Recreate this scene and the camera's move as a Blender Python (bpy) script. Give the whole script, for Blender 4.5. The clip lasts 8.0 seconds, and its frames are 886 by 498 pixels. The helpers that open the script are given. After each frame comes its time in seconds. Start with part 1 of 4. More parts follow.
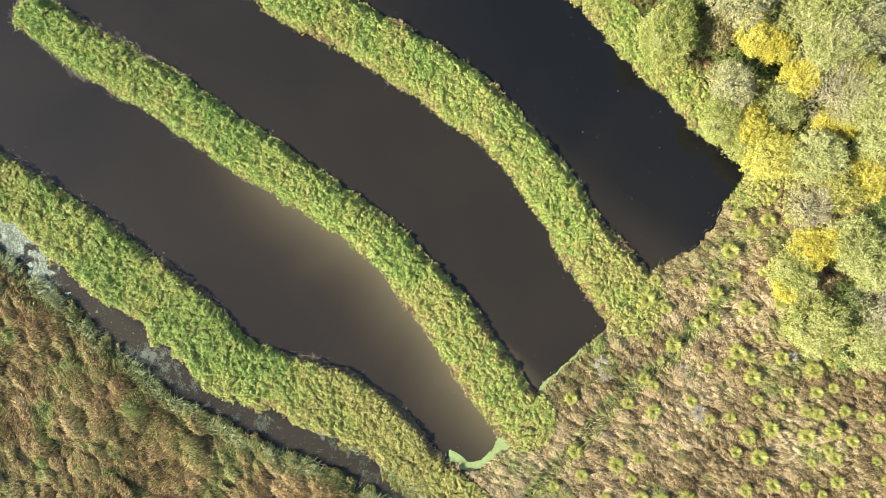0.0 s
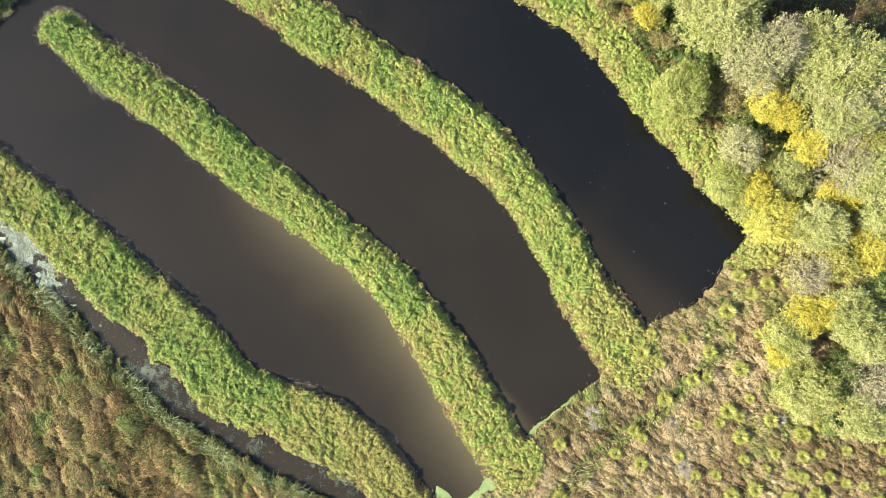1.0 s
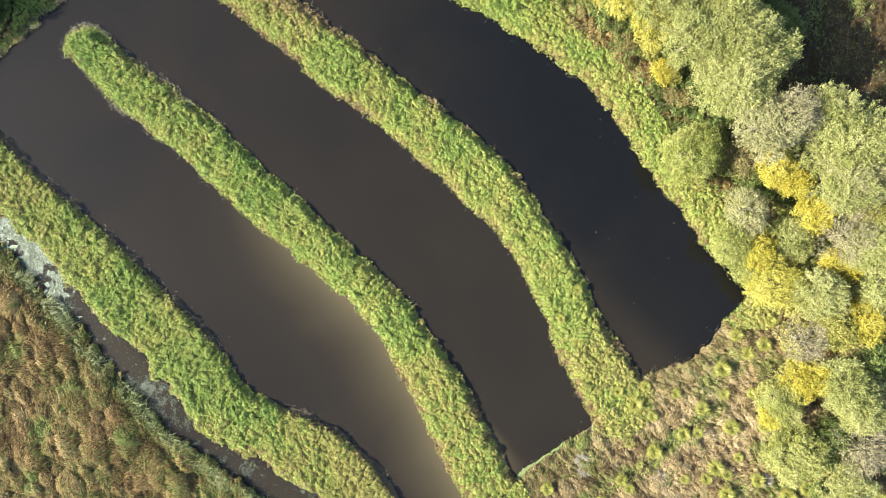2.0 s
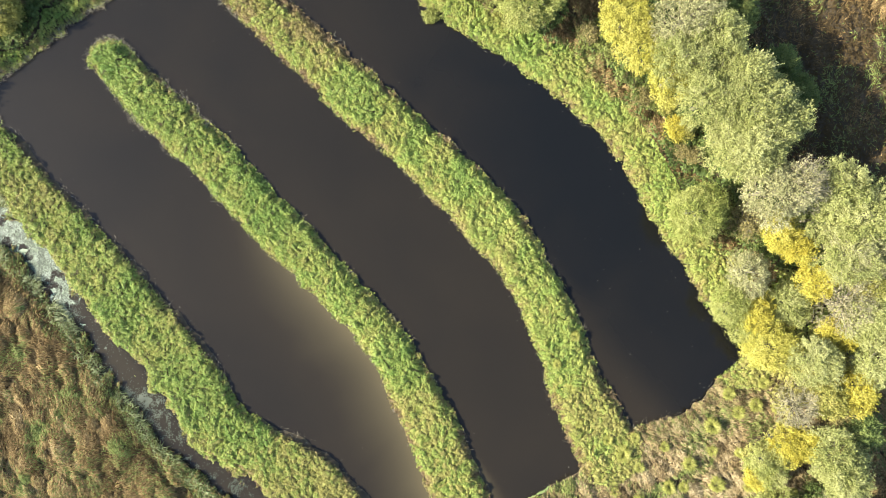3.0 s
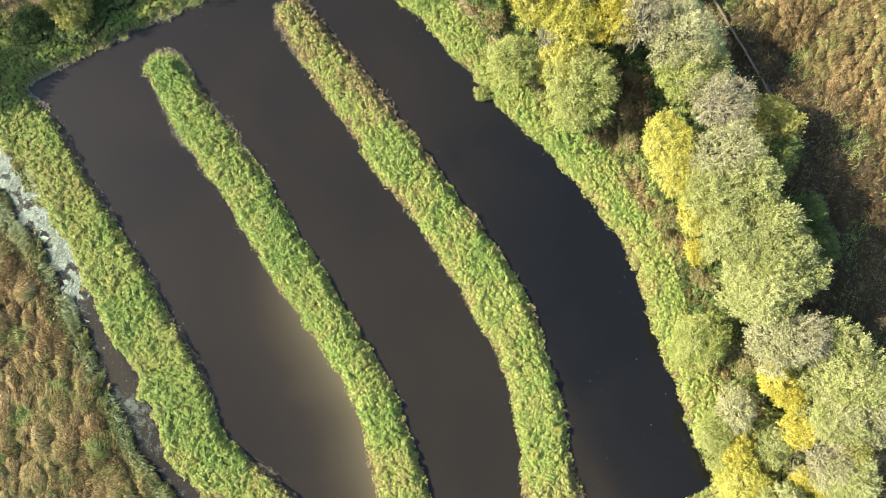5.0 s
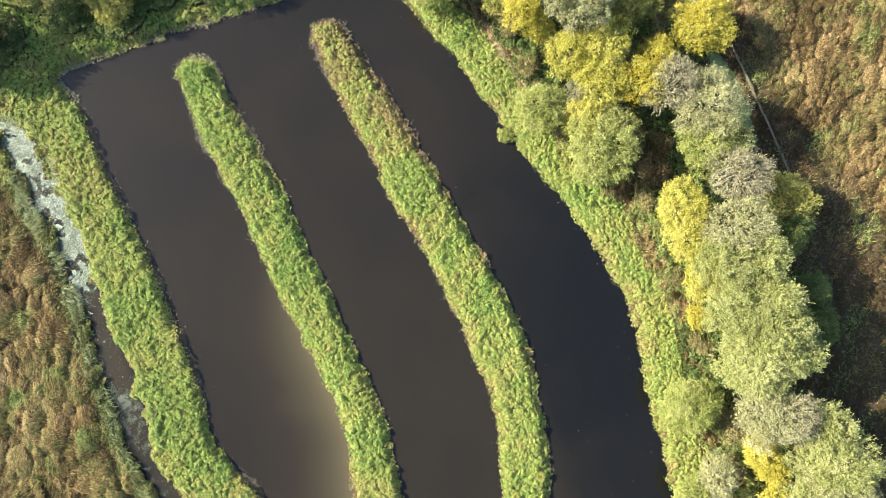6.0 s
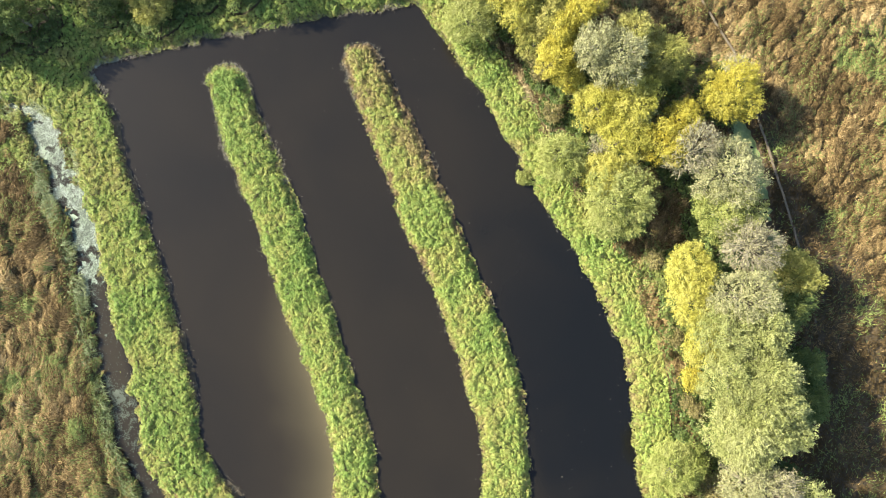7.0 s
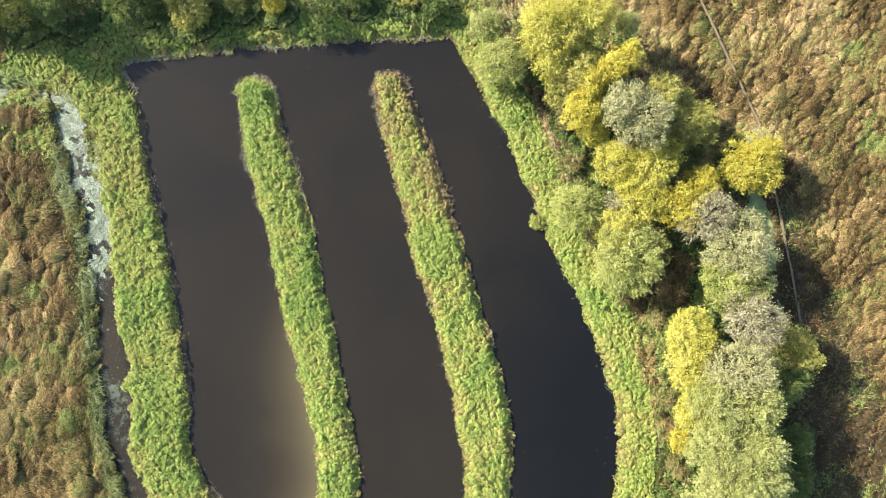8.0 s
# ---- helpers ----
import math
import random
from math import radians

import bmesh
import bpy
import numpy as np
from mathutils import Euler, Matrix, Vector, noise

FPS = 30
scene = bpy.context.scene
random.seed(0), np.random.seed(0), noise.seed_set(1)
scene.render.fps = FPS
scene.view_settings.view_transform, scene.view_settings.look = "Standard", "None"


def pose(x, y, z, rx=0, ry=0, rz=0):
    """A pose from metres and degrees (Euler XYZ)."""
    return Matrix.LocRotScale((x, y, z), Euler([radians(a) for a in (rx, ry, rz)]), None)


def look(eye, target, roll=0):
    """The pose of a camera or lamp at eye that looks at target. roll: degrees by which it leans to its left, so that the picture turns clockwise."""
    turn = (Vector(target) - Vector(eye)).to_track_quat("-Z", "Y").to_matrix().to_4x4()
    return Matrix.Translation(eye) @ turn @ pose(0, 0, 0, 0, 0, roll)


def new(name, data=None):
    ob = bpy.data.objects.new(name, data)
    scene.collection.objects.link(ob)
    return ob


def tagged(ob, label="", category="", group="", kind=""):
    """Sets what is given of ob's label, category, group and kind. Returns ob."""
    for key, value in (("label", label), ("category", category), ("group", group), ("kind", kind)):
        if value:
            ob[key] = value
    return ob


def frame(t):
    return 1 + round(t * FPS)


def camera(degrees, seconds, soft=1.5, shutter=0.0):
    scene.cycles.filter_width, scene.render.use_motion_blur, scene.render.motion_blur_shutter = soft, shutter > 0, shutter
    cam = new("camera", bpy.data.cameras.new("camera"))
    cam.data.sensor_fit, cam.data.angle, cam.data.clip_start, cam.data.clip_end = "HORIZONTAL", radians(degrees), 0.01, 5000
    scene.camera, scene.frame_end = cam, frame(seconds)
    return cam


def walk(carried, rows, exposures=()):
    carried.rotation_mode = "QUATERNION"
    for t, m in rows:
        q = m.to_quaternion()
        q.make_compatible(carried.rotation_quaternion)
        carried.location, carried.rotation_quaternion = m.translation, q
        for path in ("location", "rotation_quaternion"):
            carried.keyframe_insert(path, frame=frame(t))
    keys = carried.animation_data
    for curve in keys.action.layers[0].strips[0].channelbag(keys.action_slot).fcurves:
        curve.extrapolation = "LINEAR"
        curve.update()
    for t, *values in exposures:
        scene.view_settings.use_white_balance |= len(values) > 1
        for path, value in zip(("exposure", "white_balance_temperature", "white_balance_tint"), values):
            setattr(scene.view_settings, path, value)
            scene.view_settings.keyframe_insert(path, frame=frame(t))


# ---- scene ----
# A flooded field drain pond seen from a drone that looks straight down.
cam = camera(73.0, 8.0, soft=0.8)
PATH = [
    (0.0, 0.000, 0.000, 50.000, 0.868, 0.020, 0.000),
    (0.5, 0.001, 1.685, 50.403, 0.867, 0.143, 1.994),
    (1.0, -0.066, 3.322, 50.729, 0.843, 0.274, 4.050),
    (1.5, -0.248, 4.997, 51.084, 0.802, 0.419, 6.068),
    (3.0, -1.125, 9.784, 52.036, 0.800, 0.779, 12.478),
    (3.5, -1.635, 11.209, 52.353, 0.861, 0.801, 15.009),
    (4.0, -2.270, 12.613, 52.624, 0.923, 0.792, 17.763),
    (4.5, -3.088, 13.940, 52.891, 1.014, 0.697, 20.828),
    (6.0, -6.063, 17.424, 53.833, 1.298, 0.373, 30.832),
    (6.5, -7.244, 18.553, 54.155, 1.240, 0.281, 34.101),
    (7.0, -8.488, 19.625, 54.441, 1.143, 0.230, 37.421),
    (7.5, -9.762, 20.655, 54.735, 1.109, 0.248, 40.711),
    (8.0, -11.017, 21.584, 54.965, 1.119, 0.224, 44.013),
]
walk(cam, [(t, pose(x, y, z, rx, ry, rz)) for t, x, y, z, rx, ry, rz in PATH],
     exposures=[(0.0, 2.37), (1.5, 2.40), (3.5, 2.46), (5.0, 2.5), (8.0, 2.52)])

# ---- light ----
SUN_UP = 30.0
SUN_WAY = Vector((0.955, 0.297, 0)).normalized()   # the way in which shadows fall
world = bpy.data.worlds.new("sky")
scene.world = world
world.use_nodes = True
wn = world.node_tree
sky = wn.nodes.new("ShaderNodeTexSky")
sky.sky_type = "NISHITA"
sky.sun_disc = False
sky.sun_elevation = radians(SUN_UP)
sky.sun_rotation = math.atan2(-SUN_WAY.x, -SUN_WAY.y)
wn.links.new(sky.outputs[0], wn.nodes["Background"].inputs[0])
wn.nodes["Background"].inputs[1].default_value = 0.090
sun_data = bpy.data.lights.new("sun", "SUN")
sun_data.energy, sun_data.angle, sun_data.color = 4.8, radians(0.55), (1.0, 0.94, 0.775)
sun = new("sun", sun_data)
sun.matrix_world = look((0, 0, 0), (SUN_WAY.x * math.cos(radians(SUN_UP)), SUN_WAY.y * math.cos(radians(SUN_UP)), -math.sin(radians(SUN_UP))))
sun.location = (0, 0, 90)

# ---- plan, in metres ----
SOUTH_SHORE = [(-45.3, 14.4), (-44.3, 12.9), (-41.1, 11.9), (-38.6, 10.3), (-35.4, 7.9), (-31.0, 5.1), (-27.6, 2.7), (-24.3, 0.3),
               (-21.0, -2.1), (-18.6, -4.4), (-16.6, -6.7), (-14.3, -7.7), (-10.6, -8.6), (-7.7, -9.5), (-4.9, -11.4), (-2.1, -14.2),
               (-0.2, -16.1), (1.4, -17.3), (3.1, -17.4), (5.2, -15.4), (8.0, -11.0), (9.4, -9.8), (11.1, -8.1), (13.8, -5.6),
               (17.2, -1.4), (19.6, -0.1), (21.5, 1.0), (22.9, 3.2), (24.1, 5.1)]
NORTH_SHORE = [(25.0, 6.7), (24.4, 8.3), (22.0, 10.2), (19.3, 13.1), (16.5, 15.9), (13.7, 18.9), (10.8, 22.1), (8.3, 23.9), (4.7, 25.9),
               (1.9, 27.2), (-1.6, 28.6), (-4.9, 29.6), (-9.0, 31.6), (-12.3, 32.8), (-15.9, 34.3), (-19.3, 35.2), (-22.2, 36.3), (-24.3, 36.9)]
FAR_SHORE = [(-25.5, 36.7), (-27.4, 34.9), (-32.3, 29.5), (-39.4, 21.7), (-42.1, 18.5), (-44.1, 16.1)]
# banks and the ditch: centre line and half width
BANK_A = [(-34.5, 20.6, 1.6), (-30.8, 18.1, 1.87), (-26.9, 15.8, 1.95), (-23.0, 13.5, 2.05), (-19.3, 10.9, 1.98), (-15.6, 8.4, 1.98), (-11.8, 6.0, 1.83),
          (-8.0, 3.6, 1.7), (-4.5, 0.8, 1.75), (-1.5, -2.6, 2.02), (1.3, -6.1, 2.15), (3.8, -9.9, 2.26), (6.6, -13.3, 2.34)]
BANK_B = [(-25.6, 29.4, 1.5), (-22.1, 27.5, 1.83), (-18.1, 25.3, 2.01), (-14.2, 23.0, 2.21), (-10.3, 20.8, 2.3), (-6.4, 18.6, 2.16), (-2.5, 16.3, 2.17),
          (1.3, 13.8, 2.33), (4.7, 10.9, 2.12), (7.7, 7.5, 1.96), (10.2, 3.8, 2.14), (12.7, 0.1, 2.44), (15.5, -3.5, 2.61)]
BANK_C = [(-45.0, 12.2, 1.3), (-42.2, 10.3, 1.7), (-36.9, 6.0, 2.2), (-32.6, 3.2, 2.4), (-26.1, -2.0, 2.8), (-20.3, -7.0, 3.2), (-15.0, -10.2, 2.7),
          (-8.5, -12.2, 2.6), (-4.2, -15.2, 2.0), (-0.6, -18.2, 1.6), (2.5, -20.5, 1.5)]
DITCH = [(-56.0, 0.5, 0.3), (-51.6, 4.3, 0.35), (-49.1, 6.7, 0.35), (-46.5, 7.5, 0.45), (-44.2, 6.3, 1.3), (-41.0, 4.2, 1.4), (-38.6, 2.9, 1.3), (-35.8, 1.4, 1.2), (-32.4, -1.4, 1.05), (-29.1, -4.3, 1.1), (-25.6, -7.2, 1.15),
         (-21.9, -10.2, 1.2), (-18.2, -12.5, 1.1), (-14.2, -14.5, 1.3), (-10.1, -15.8, 1.2), (-6.4, -17.9, 0.8), (-2.5, -21.0, 0.8), (2.0, -25.0, 0.9)]
DRAIN = [(2.6, 47.6, 0.2), (5.4, 45.4, 0.8), (9.5, 42.6, 0.7), (14.5, 39.2, 0.3)]
WET_SHADE = [(5.0, 47.0, 2.0), (12.0, 41.5, 3.6), (20.8, 36.5, 5.8), (29.0, 30.0, 6.8), (35.0, 25.5, 6.4)]     # the wet hollow behind the trees, with their shade put into its tone
TRACK = [(4.5, -22.6, 0.3), (8.2, -18.4, 0.3), (12.9, -13.3, 0.35), (15.2, -10.9, 0.35), (18.6, -8.4, 0.3), (20.4, -6.2, 0.25), (24.0, -2.5, 0.2)]
TREES_NORTH = [(-19.6, 37.7, 2.2, "lime", 4.2), (-23.0, 38.9, 1.3, "willow", 4.0), (-18.1, 42.0, 2.7, "yellow", 8.0), (-16.3, 44.4, 2.2, "yellow", 8.2), (-16.2,
         40.2, 1.6, "yellow", 6.6),
               (-13.9, 47.2, 1.0, "willow", 4.5), (-14.1, 41.4, 1.9, "olive", 6.6), (-13.9, 39.8, 1.6, "olive", 4.5), (-11.9, 44.2, 1.2,
         "gold", 8.0), (-12.3, 42.4, 1.2, "gold", 7.8),
               (-12.1, 40.5, 1.3, "gold", 7.0), (-11.5, 38.8, 1.6, "gold", 6.0), (-9.5, 38.6, 1.2, "gold", 4.4), (-9.4, 41.1, 2.0, "silver", 7.6), (-7.3, 41.6, 2.3, "silver", 7.6),
               (-7.5, 44.5, 1.4, "olive", 6.6), (-4.1, 44.4, 2.4, "olive", 5.2), (-4.5, 40.5,
         2.2, "yellow", 5.4), (-6.3, 37.9, 2.1, "yellow", 4.6), (-3.3, 39.2, 1.7, "willow", 4.6),
               (-6.3, 32.9, 2.1, "lime", 4.4), (-4.2, 35.1, 0.9, "bare",
         4.6), (-2.7, 37.3, 2.1, "yellow", 5.0), (-0.1, 39.0, 1.8, "gold", 5.2)]
TREES_MIDDLE = [(0.2, 41.9, 1.3, "gold", 4.4), (2.6, 46.1, 2.3, "gold", 5.0), (1.5, 47.7, 1.2,
         "bare", 4.6), (2.4, 39.4, 2.1, "bare", 6.2), (5.8, 39.7, 2.7, "silver", 6.4),
                (8.1, 37.5, 2.6, "lime", 5.2), (0.7, 32.5, 3.0, "lime", 5.2), (-2.0,
         33.9, 1.8, "yellow", 4.6), (10.7, 35.3, 2.5, "bare", 7.2), (15.7, 37.6, 2.2, "olive", 4.4),
                (8.7, 31.5, 2.1, "yellow", 5.2), (10.3, 29.6, 1.9,
         "yellow", 5.2), (13.1, 27.8, 1.9, "yellow", 5.2), (12.6, 32.3, 2.6, "silver", 7.2), (13.5, 29.4, 2.4, "willow", 7.2),
                (15.6, 30.9, 2.1, "willow",
         7.4), (16.1, 26.5, 2.5, "willow", 7.6), (17.9, 28.1, 2.4, "willow", 7.6), (18.7, 24.3, 2.8, "willow", 7.8), (20.8, 26.0, 2.1, "willow", 7.6),
                (17.3,
         34.7, 2.0, "green", 4.0), (22.2, 31.3, 2.0, "green", 3.6), (23.8, 28.7, 2.0, "green", 3.6), (18.8, 25.7, 2.6, "willow", 7.6)]
TREES_EAST = [(21.2, 25.7, 2.0,
         "willow", 7.4), (19.9, 22.7, 2.3, "willow", 7.2), (21.7, 20.1, 2.7, "silver", 7.4), (24.0, 20.6, 2.0, "bare", 7.6), (17.6, 17.9, 2.4, "lime", 4.8),
              (21.9, 17.9, 1.5, "brown", 3.6), (26.7, 21.5, 2.0, "willow", 7.4), (29.0, 20.1, 2.4, "willow", 7.4), (27.0, 19.0, 2.0, "willow", 5.8), (29.4, 17.6,
         2.1, "silver", 6.2),
              (24.4, 17.4, 1.5, "gold", 4.6), (26.1, 16.1, 1.3, "gold", 4.6), (27.9, 14.4, 1.5, "gold", 4.2), (22.4, 13.9, 1.7, "silver", 4.2), (22.0, 10.9, 1.5, "lime", 3.3),
              (24.2, 10.8, 1.3, "gold", 3.3), (26.8, 11.9, 1.7, "willow", 3.2), (26.4, 8.5, 2.1, "yellow", 3.3), (24.3, 9.0, 1.2,
         "lime", 2.8), (29.1, 7.9, 2.1, "willow", 5.0),
              (30.3, 12.8, 2.3, "bare", 5.6), (29.9, 10.6, 0.9, "gold", 3.6), (31.7, 10.3, 1.0, "gold", 3.6), (28.8,
         16.2, 2.4, "willow", 6.2)]
TREES_SOUTH = [(31.6, 14.7, 1.4, "olive", 5.2), (32.5, 11.9, 1.8, "willow", 5.4), (31.3, 17.8, 2.2, "silver", 6.2), (32.9, 6.3, 1.5,
         "gold", 4.4), (30.7, 5.0, 1.5, "olive", 4.2),
               (29.1, 4.2, 1.7, "bare", 4.0), (32.8, 4.1, 1.2, "brown", 3.4), (28.7, 0.8, 1.3, "gold", 3.8), (30.3,
         1.3, 1.2, "gold", 3.8), (32.1, 0.7, 2.3, "willow", 5.2),
               (27.6, -1.0, 1.6, "lime", 3.4), (27.5, -2.4, 1.0, "gold", 2.8), (33.5, -1.0, 1.7, "willow",
         5.0), (29.3, -5.4, 2.1, "lime", 3.8), (32.3, -4.2, 1.7, "green", 3.0),
               (33.9, -4.0, 2.2, "bare", 4.6), (33.6, -7.0, 1.8, "willow", 4.2), (32.7, -8.1,
         0.8, "green", 1.8), (32.7, 12.7, 2.0, "willow", 5.8), (33.5, 8.9, 1.7, "willow", 5.4),
               (34.3, 3.4, 1.5, "green", 4.0)]
TREES_WEST = [(-54.8, 10.6, 2.2, "olive", 6.0), (-51.2, 13.8, 1.6, "green", 4.8), (-46.6, 19.6, 1.0, "green"), (-43.6, 22.0, 2.0, "olive"), (-38.2, 27.6, 1.0, "gold"),
              (-40.9, 25.4, 1.0, "olive"), (-33.6, 33.4, 1.3, "green"), (-30.0, 36.6, 1.3, "olive"), (-27.7, 37.5, 1.1, "green")]
SHRUBS = [(14.9, 24.4, 0.9, "gold", 1.7), (15.8, 22.8, 0.8, "brown", 1.4), (13.9, 26.2, 0.7, "olive", 1.6), (6.2, 31.1, 0.9, "brown", 1.5), (11.7, 26.6, 0.8, "brown", 1.3),
          (-12.0, 38.2, 0.9, "brown", 1.5), (-13.6, 38.8, 0.7, "brown", 1.3), (-8.9, 35.9, 0.9, "brown", 1.5), (-7.6, 29.9, 0.7, "lime", 0.9), (15.7, 24.6, 0.9, "olive", 1.6),
          (16.9, 22.5, 0.8, "brown", 1.5), (12.0, 26.5, 0.8, "brown", 1.4)]     # low scrub between the shore and the trees
WOOD = TREES_NORTH + TREES_MIDDLE + TREES_EAST + TREES_SOUTH + TREES_WEST + SHRUBS
LIMITS = (-64.0, 46.0, -30.0, 74.0)     # the stretch of land that carries growth
FLOWN = [(-26, -22.5), (37, -20.5), (40, 8), (33, 35), (25, 49.5), (2, 67.5), (-58, 10.5), (-37.5, -20)]   # the land below the flight
STEP = 0.25

rng = np.random.default_rng(7)


# ---- number helpers ----
def glide(rows, closed=False, n=8):
    """A smooth line through the rows."""
    p = np.array(rows, float)
    if closed:
        p = np.vstack([p[-1], p, p[0], p[1]])
    else:
        p = np.vstack([2 * p[0] - p[1], p, 2 * p[-1] - p[-2]])
    u = np.linspace(0, 1, n, endpoint=False)[:, None]
    out = []
    for a, b, c, d in zip(p[:-3], p[1:-2], p[2:-1], p[3:]):
        out.append(0.5 * (2 * b + (c - a) * u + (2 * a - 5 * b + 4 * c - d) * u ** 2 + (3 * b - a - 3 * c + d) * u ** 3))
    if not closed:
        out.append(p[-2][None])
    return np.vstack(out)


def line_reach(x, y, line):
    """Half width minus distance to a line of rows (x, y, half width): positive inside."""
    best = np.full(x.shape, -1e9)
    for (ax, ay, aw), (bx, by, bw) in zip(line[:-1], line[1:]):
        dx, dy = bx - ax, by - ay
        t = np.clip(((x - ax) * dx + (y - ay) * dy) / (dx * dx + dy * dy + 1e-9), 0, 1)
        best = np.maximum(best, aw + (bw - aw) * t - np.hypot(x - ax - t * dx, y - ay - t * dy))
    return best


def outside(x, y, ring):
    """Distance outside a closed ring (minus: inside)."""
    best = np.full(x.shape, 1e9)
    inside = np.zeros(x.shape, bool)
    for (ax, ay), (bx, by) in zip(ring, np.roll(ring, -1, 0)):
        dx, dy = bx - ax, by - ay
        t = np.clip(((x - ax) * dx + (y - ay) * dy) / (dx * dx + dy * dy + 1e-9), 0, 1)
        best = np.minimum(best, np.hypot(x - ax - t * dx, y - ay - t * dy))
        cross = (ay > y) != (by > y)
        if abs(dy) > 1e-9:
            inside ^= cross & (x < ax + (y - ay) * dx / dy)
    return np.where(inside, -best, best)


def lattice(seed, size=256):
    return np.random.default_rng(seed).random((size, size))


LATTICES = [lattice(s) for s in range(12)]


def value_noise(x, y, scale, seed=0):
    """Smooth noise from 0 to 1 with cells of that many metres."""
    g = LATTICES[seed % 12]
    u, v = x / scale + 37.3 * seed, y / scale + 11.7 * seed
    i, j = np.floor(u).astype(int), np.floor(v).astype(int)
    a, b = u - i, v - j
    a, b = a * a * (3 - 2 * a), b * b * (3 - 2 * b)
    i0, i1, j0, j1 = i % 256, (i + 1) % 256, j % 256, (j + 1) % 256
    return (g[i0, j0] * (1 - a) + g[i1, j0] * a) * (1 - b) + (g[i0, j1] * (1 - a) + g[i1, j1] * a) * b


def fractal(x, y, scale, seed=0):
    return 0.55 * value_noise(x, y, scale, seed) + 0.3 * value_noise(x, y, scale / 2.1, seed + 1) + 0.15 * value_noise(x, y, scale / 4.3, seed + 2)


def clumps(x, y, cell, seed):
    """The nearest of scattered clump centres: distance in cells, the way out from it, and three chances of its own."""
    wx = x + 0.35 * cell * (value_noise(x, y, 0.8 * cell, seed) - 0.5)
    wy = y + 0.35 * cell * (value_noise(x, y, 0.8 * cell, seed + 3) - 0.5)
    u, v = wx / cell + 500.0, wy / cell + 500.0
    iu, iv = np.floor(u).astype(int), np.floor(v).astype(int)
    best = np.full(x.shape, 9.0)
    ox, oy = np.zeros(x.shape), np.zeros(x.shape)
    ci, cj = np.zeros(x.shape, int), np.zeros(x.shape, int)
    ga, gb, gc = LATTICES[seed % 12], LATTICES[(seed + 1) % 12], LATTICES[(seed + 2) % 12]
    for di in (-1, 0, 1):
        for dj in (-1, 0, 1):
            a, b = iu + di, iv + dj
            dx, dy = u - (a + ga[a % 256, b % 256]), v - (b + gb[a % 256, b % 256])
            d = np.hypot(dx, dy)
            near = d < best
            best = np.where(near, d, best)
            ox, oy = np.where(near, dx, ox), np.where(near, dy, oy)
            ci, cj = np.where(near, a, ci), np.where(near, b, cj)
    k = best + 1e-6
    return best, ox / k, oy / k, gc[ci % 256, cj % 256], ga[cj % 256, ci % 256], gb[cj % 256, (ci + 77) % 256]


def smooth(a, b, x):
    t = np.clip((x - a) / (b - a), 0, 1)
    return t * t * (3 - 2 * t)


# ---- plan raster ----
RING = glide(SOUTH_SHORE + NORTH_SHORE + FAR_SHORE, True, 4)
LINE_A, LINE_B, LINE_C, LINE_D, LINE_E = (glide(r, n=5) for r in (BANK_A, BANK_B, BANK_C, DITCH, DRAIN))
GX = np.arange(LIMITS[0], LIMITS[1] + STEP, STEP)
GY = np.arange(LIMITS[2], LIMITS[3] + STEP, STEP)


def land_of(x, y):
    """Metres from the nearest water's edge: positive on land."""
    w = (value_noise(x, y, 0.38, 7) - 0.5) * 0.45 + (value_noise(x, y, 0.9, 3) - 0.5) * 0.7 + (value_noise(x, y, 2.7, 4) - 0.5) * 0.5
    a = outside(x, y, RING) + 0.24 * smooth(-16.0, -10.0, y - x)
    land = np.maximum(np.maximum(a, line_reach(x, y, LINE_A)), line_reach(x, y, LINE_B)) + w * 0.7
    ditch = line_reach(x, y, LINE_D) + w * 1.6
    drain = line_reach(x, y, LINE_E) + w * 1.2
    return np.where(a > 0.5, np.minimum(land, -np.maximum(ditch, drain)), land)


XX, YY = np.meshgrid(GX, GY, indexing="ij")
FIELDS = {"land": land_of(XX, YY), "ring": outside(XX, YY, RING), "a": line_reach(XX, YY, LINE_A), "b": line_reach(XX, YY, LINE_B),
          "wood": np.max([r + (0.9 if y > 5 else 0.1) - np.hypot(XX - x, YY - y) for x, y, r, *_ in WOOD], 0),
          "track": line_reach(XX, YY, TRACK), "c": line_reach(XX, YY, LINE_C), "d": line_reach(XX, YY, LINE_D),
          "north": line_reach(XX, YY, glide([(x, y, 0.0) for x, y in NORTH_SHORE], n=4)),
          "far": line_reach(XX, YY, glide([(x, y, 0.0) for x, y in FAR_SHORE], n=4))}


def field(name, x, y):
    g = FIELDS[name]
    u, v = np.clip((x - LIMITS[0]) / STEP, 0, len(GX) - 1.001), np.clip((y - LIMITS[2]) / STEP, 0, len(GY) - 1.001)
    i, j = u.astype(int), v.astype(int)
    a, b = u - i, v - j
    return (g[i, j] * (1 - a) + g[i + 1, j] * a) * (1 - b) + (g[i, j + 1] * (1 - a) + g[i + 1, j + 1] * a) * b


def ground_z(x, y):
    d = field("land", x, y)
    bank = 0.28 * smooth(-0.1, 0.9, d) - 0.9 * smooth(0.15, -1.6, d)
    return bank + 0.12 * (fractal(x, y, 2.2, 5) - 0.5) * smooth(0, 1.5, d) - 0.18 * smooth(-0.4, 0.1, field("track", x, y))


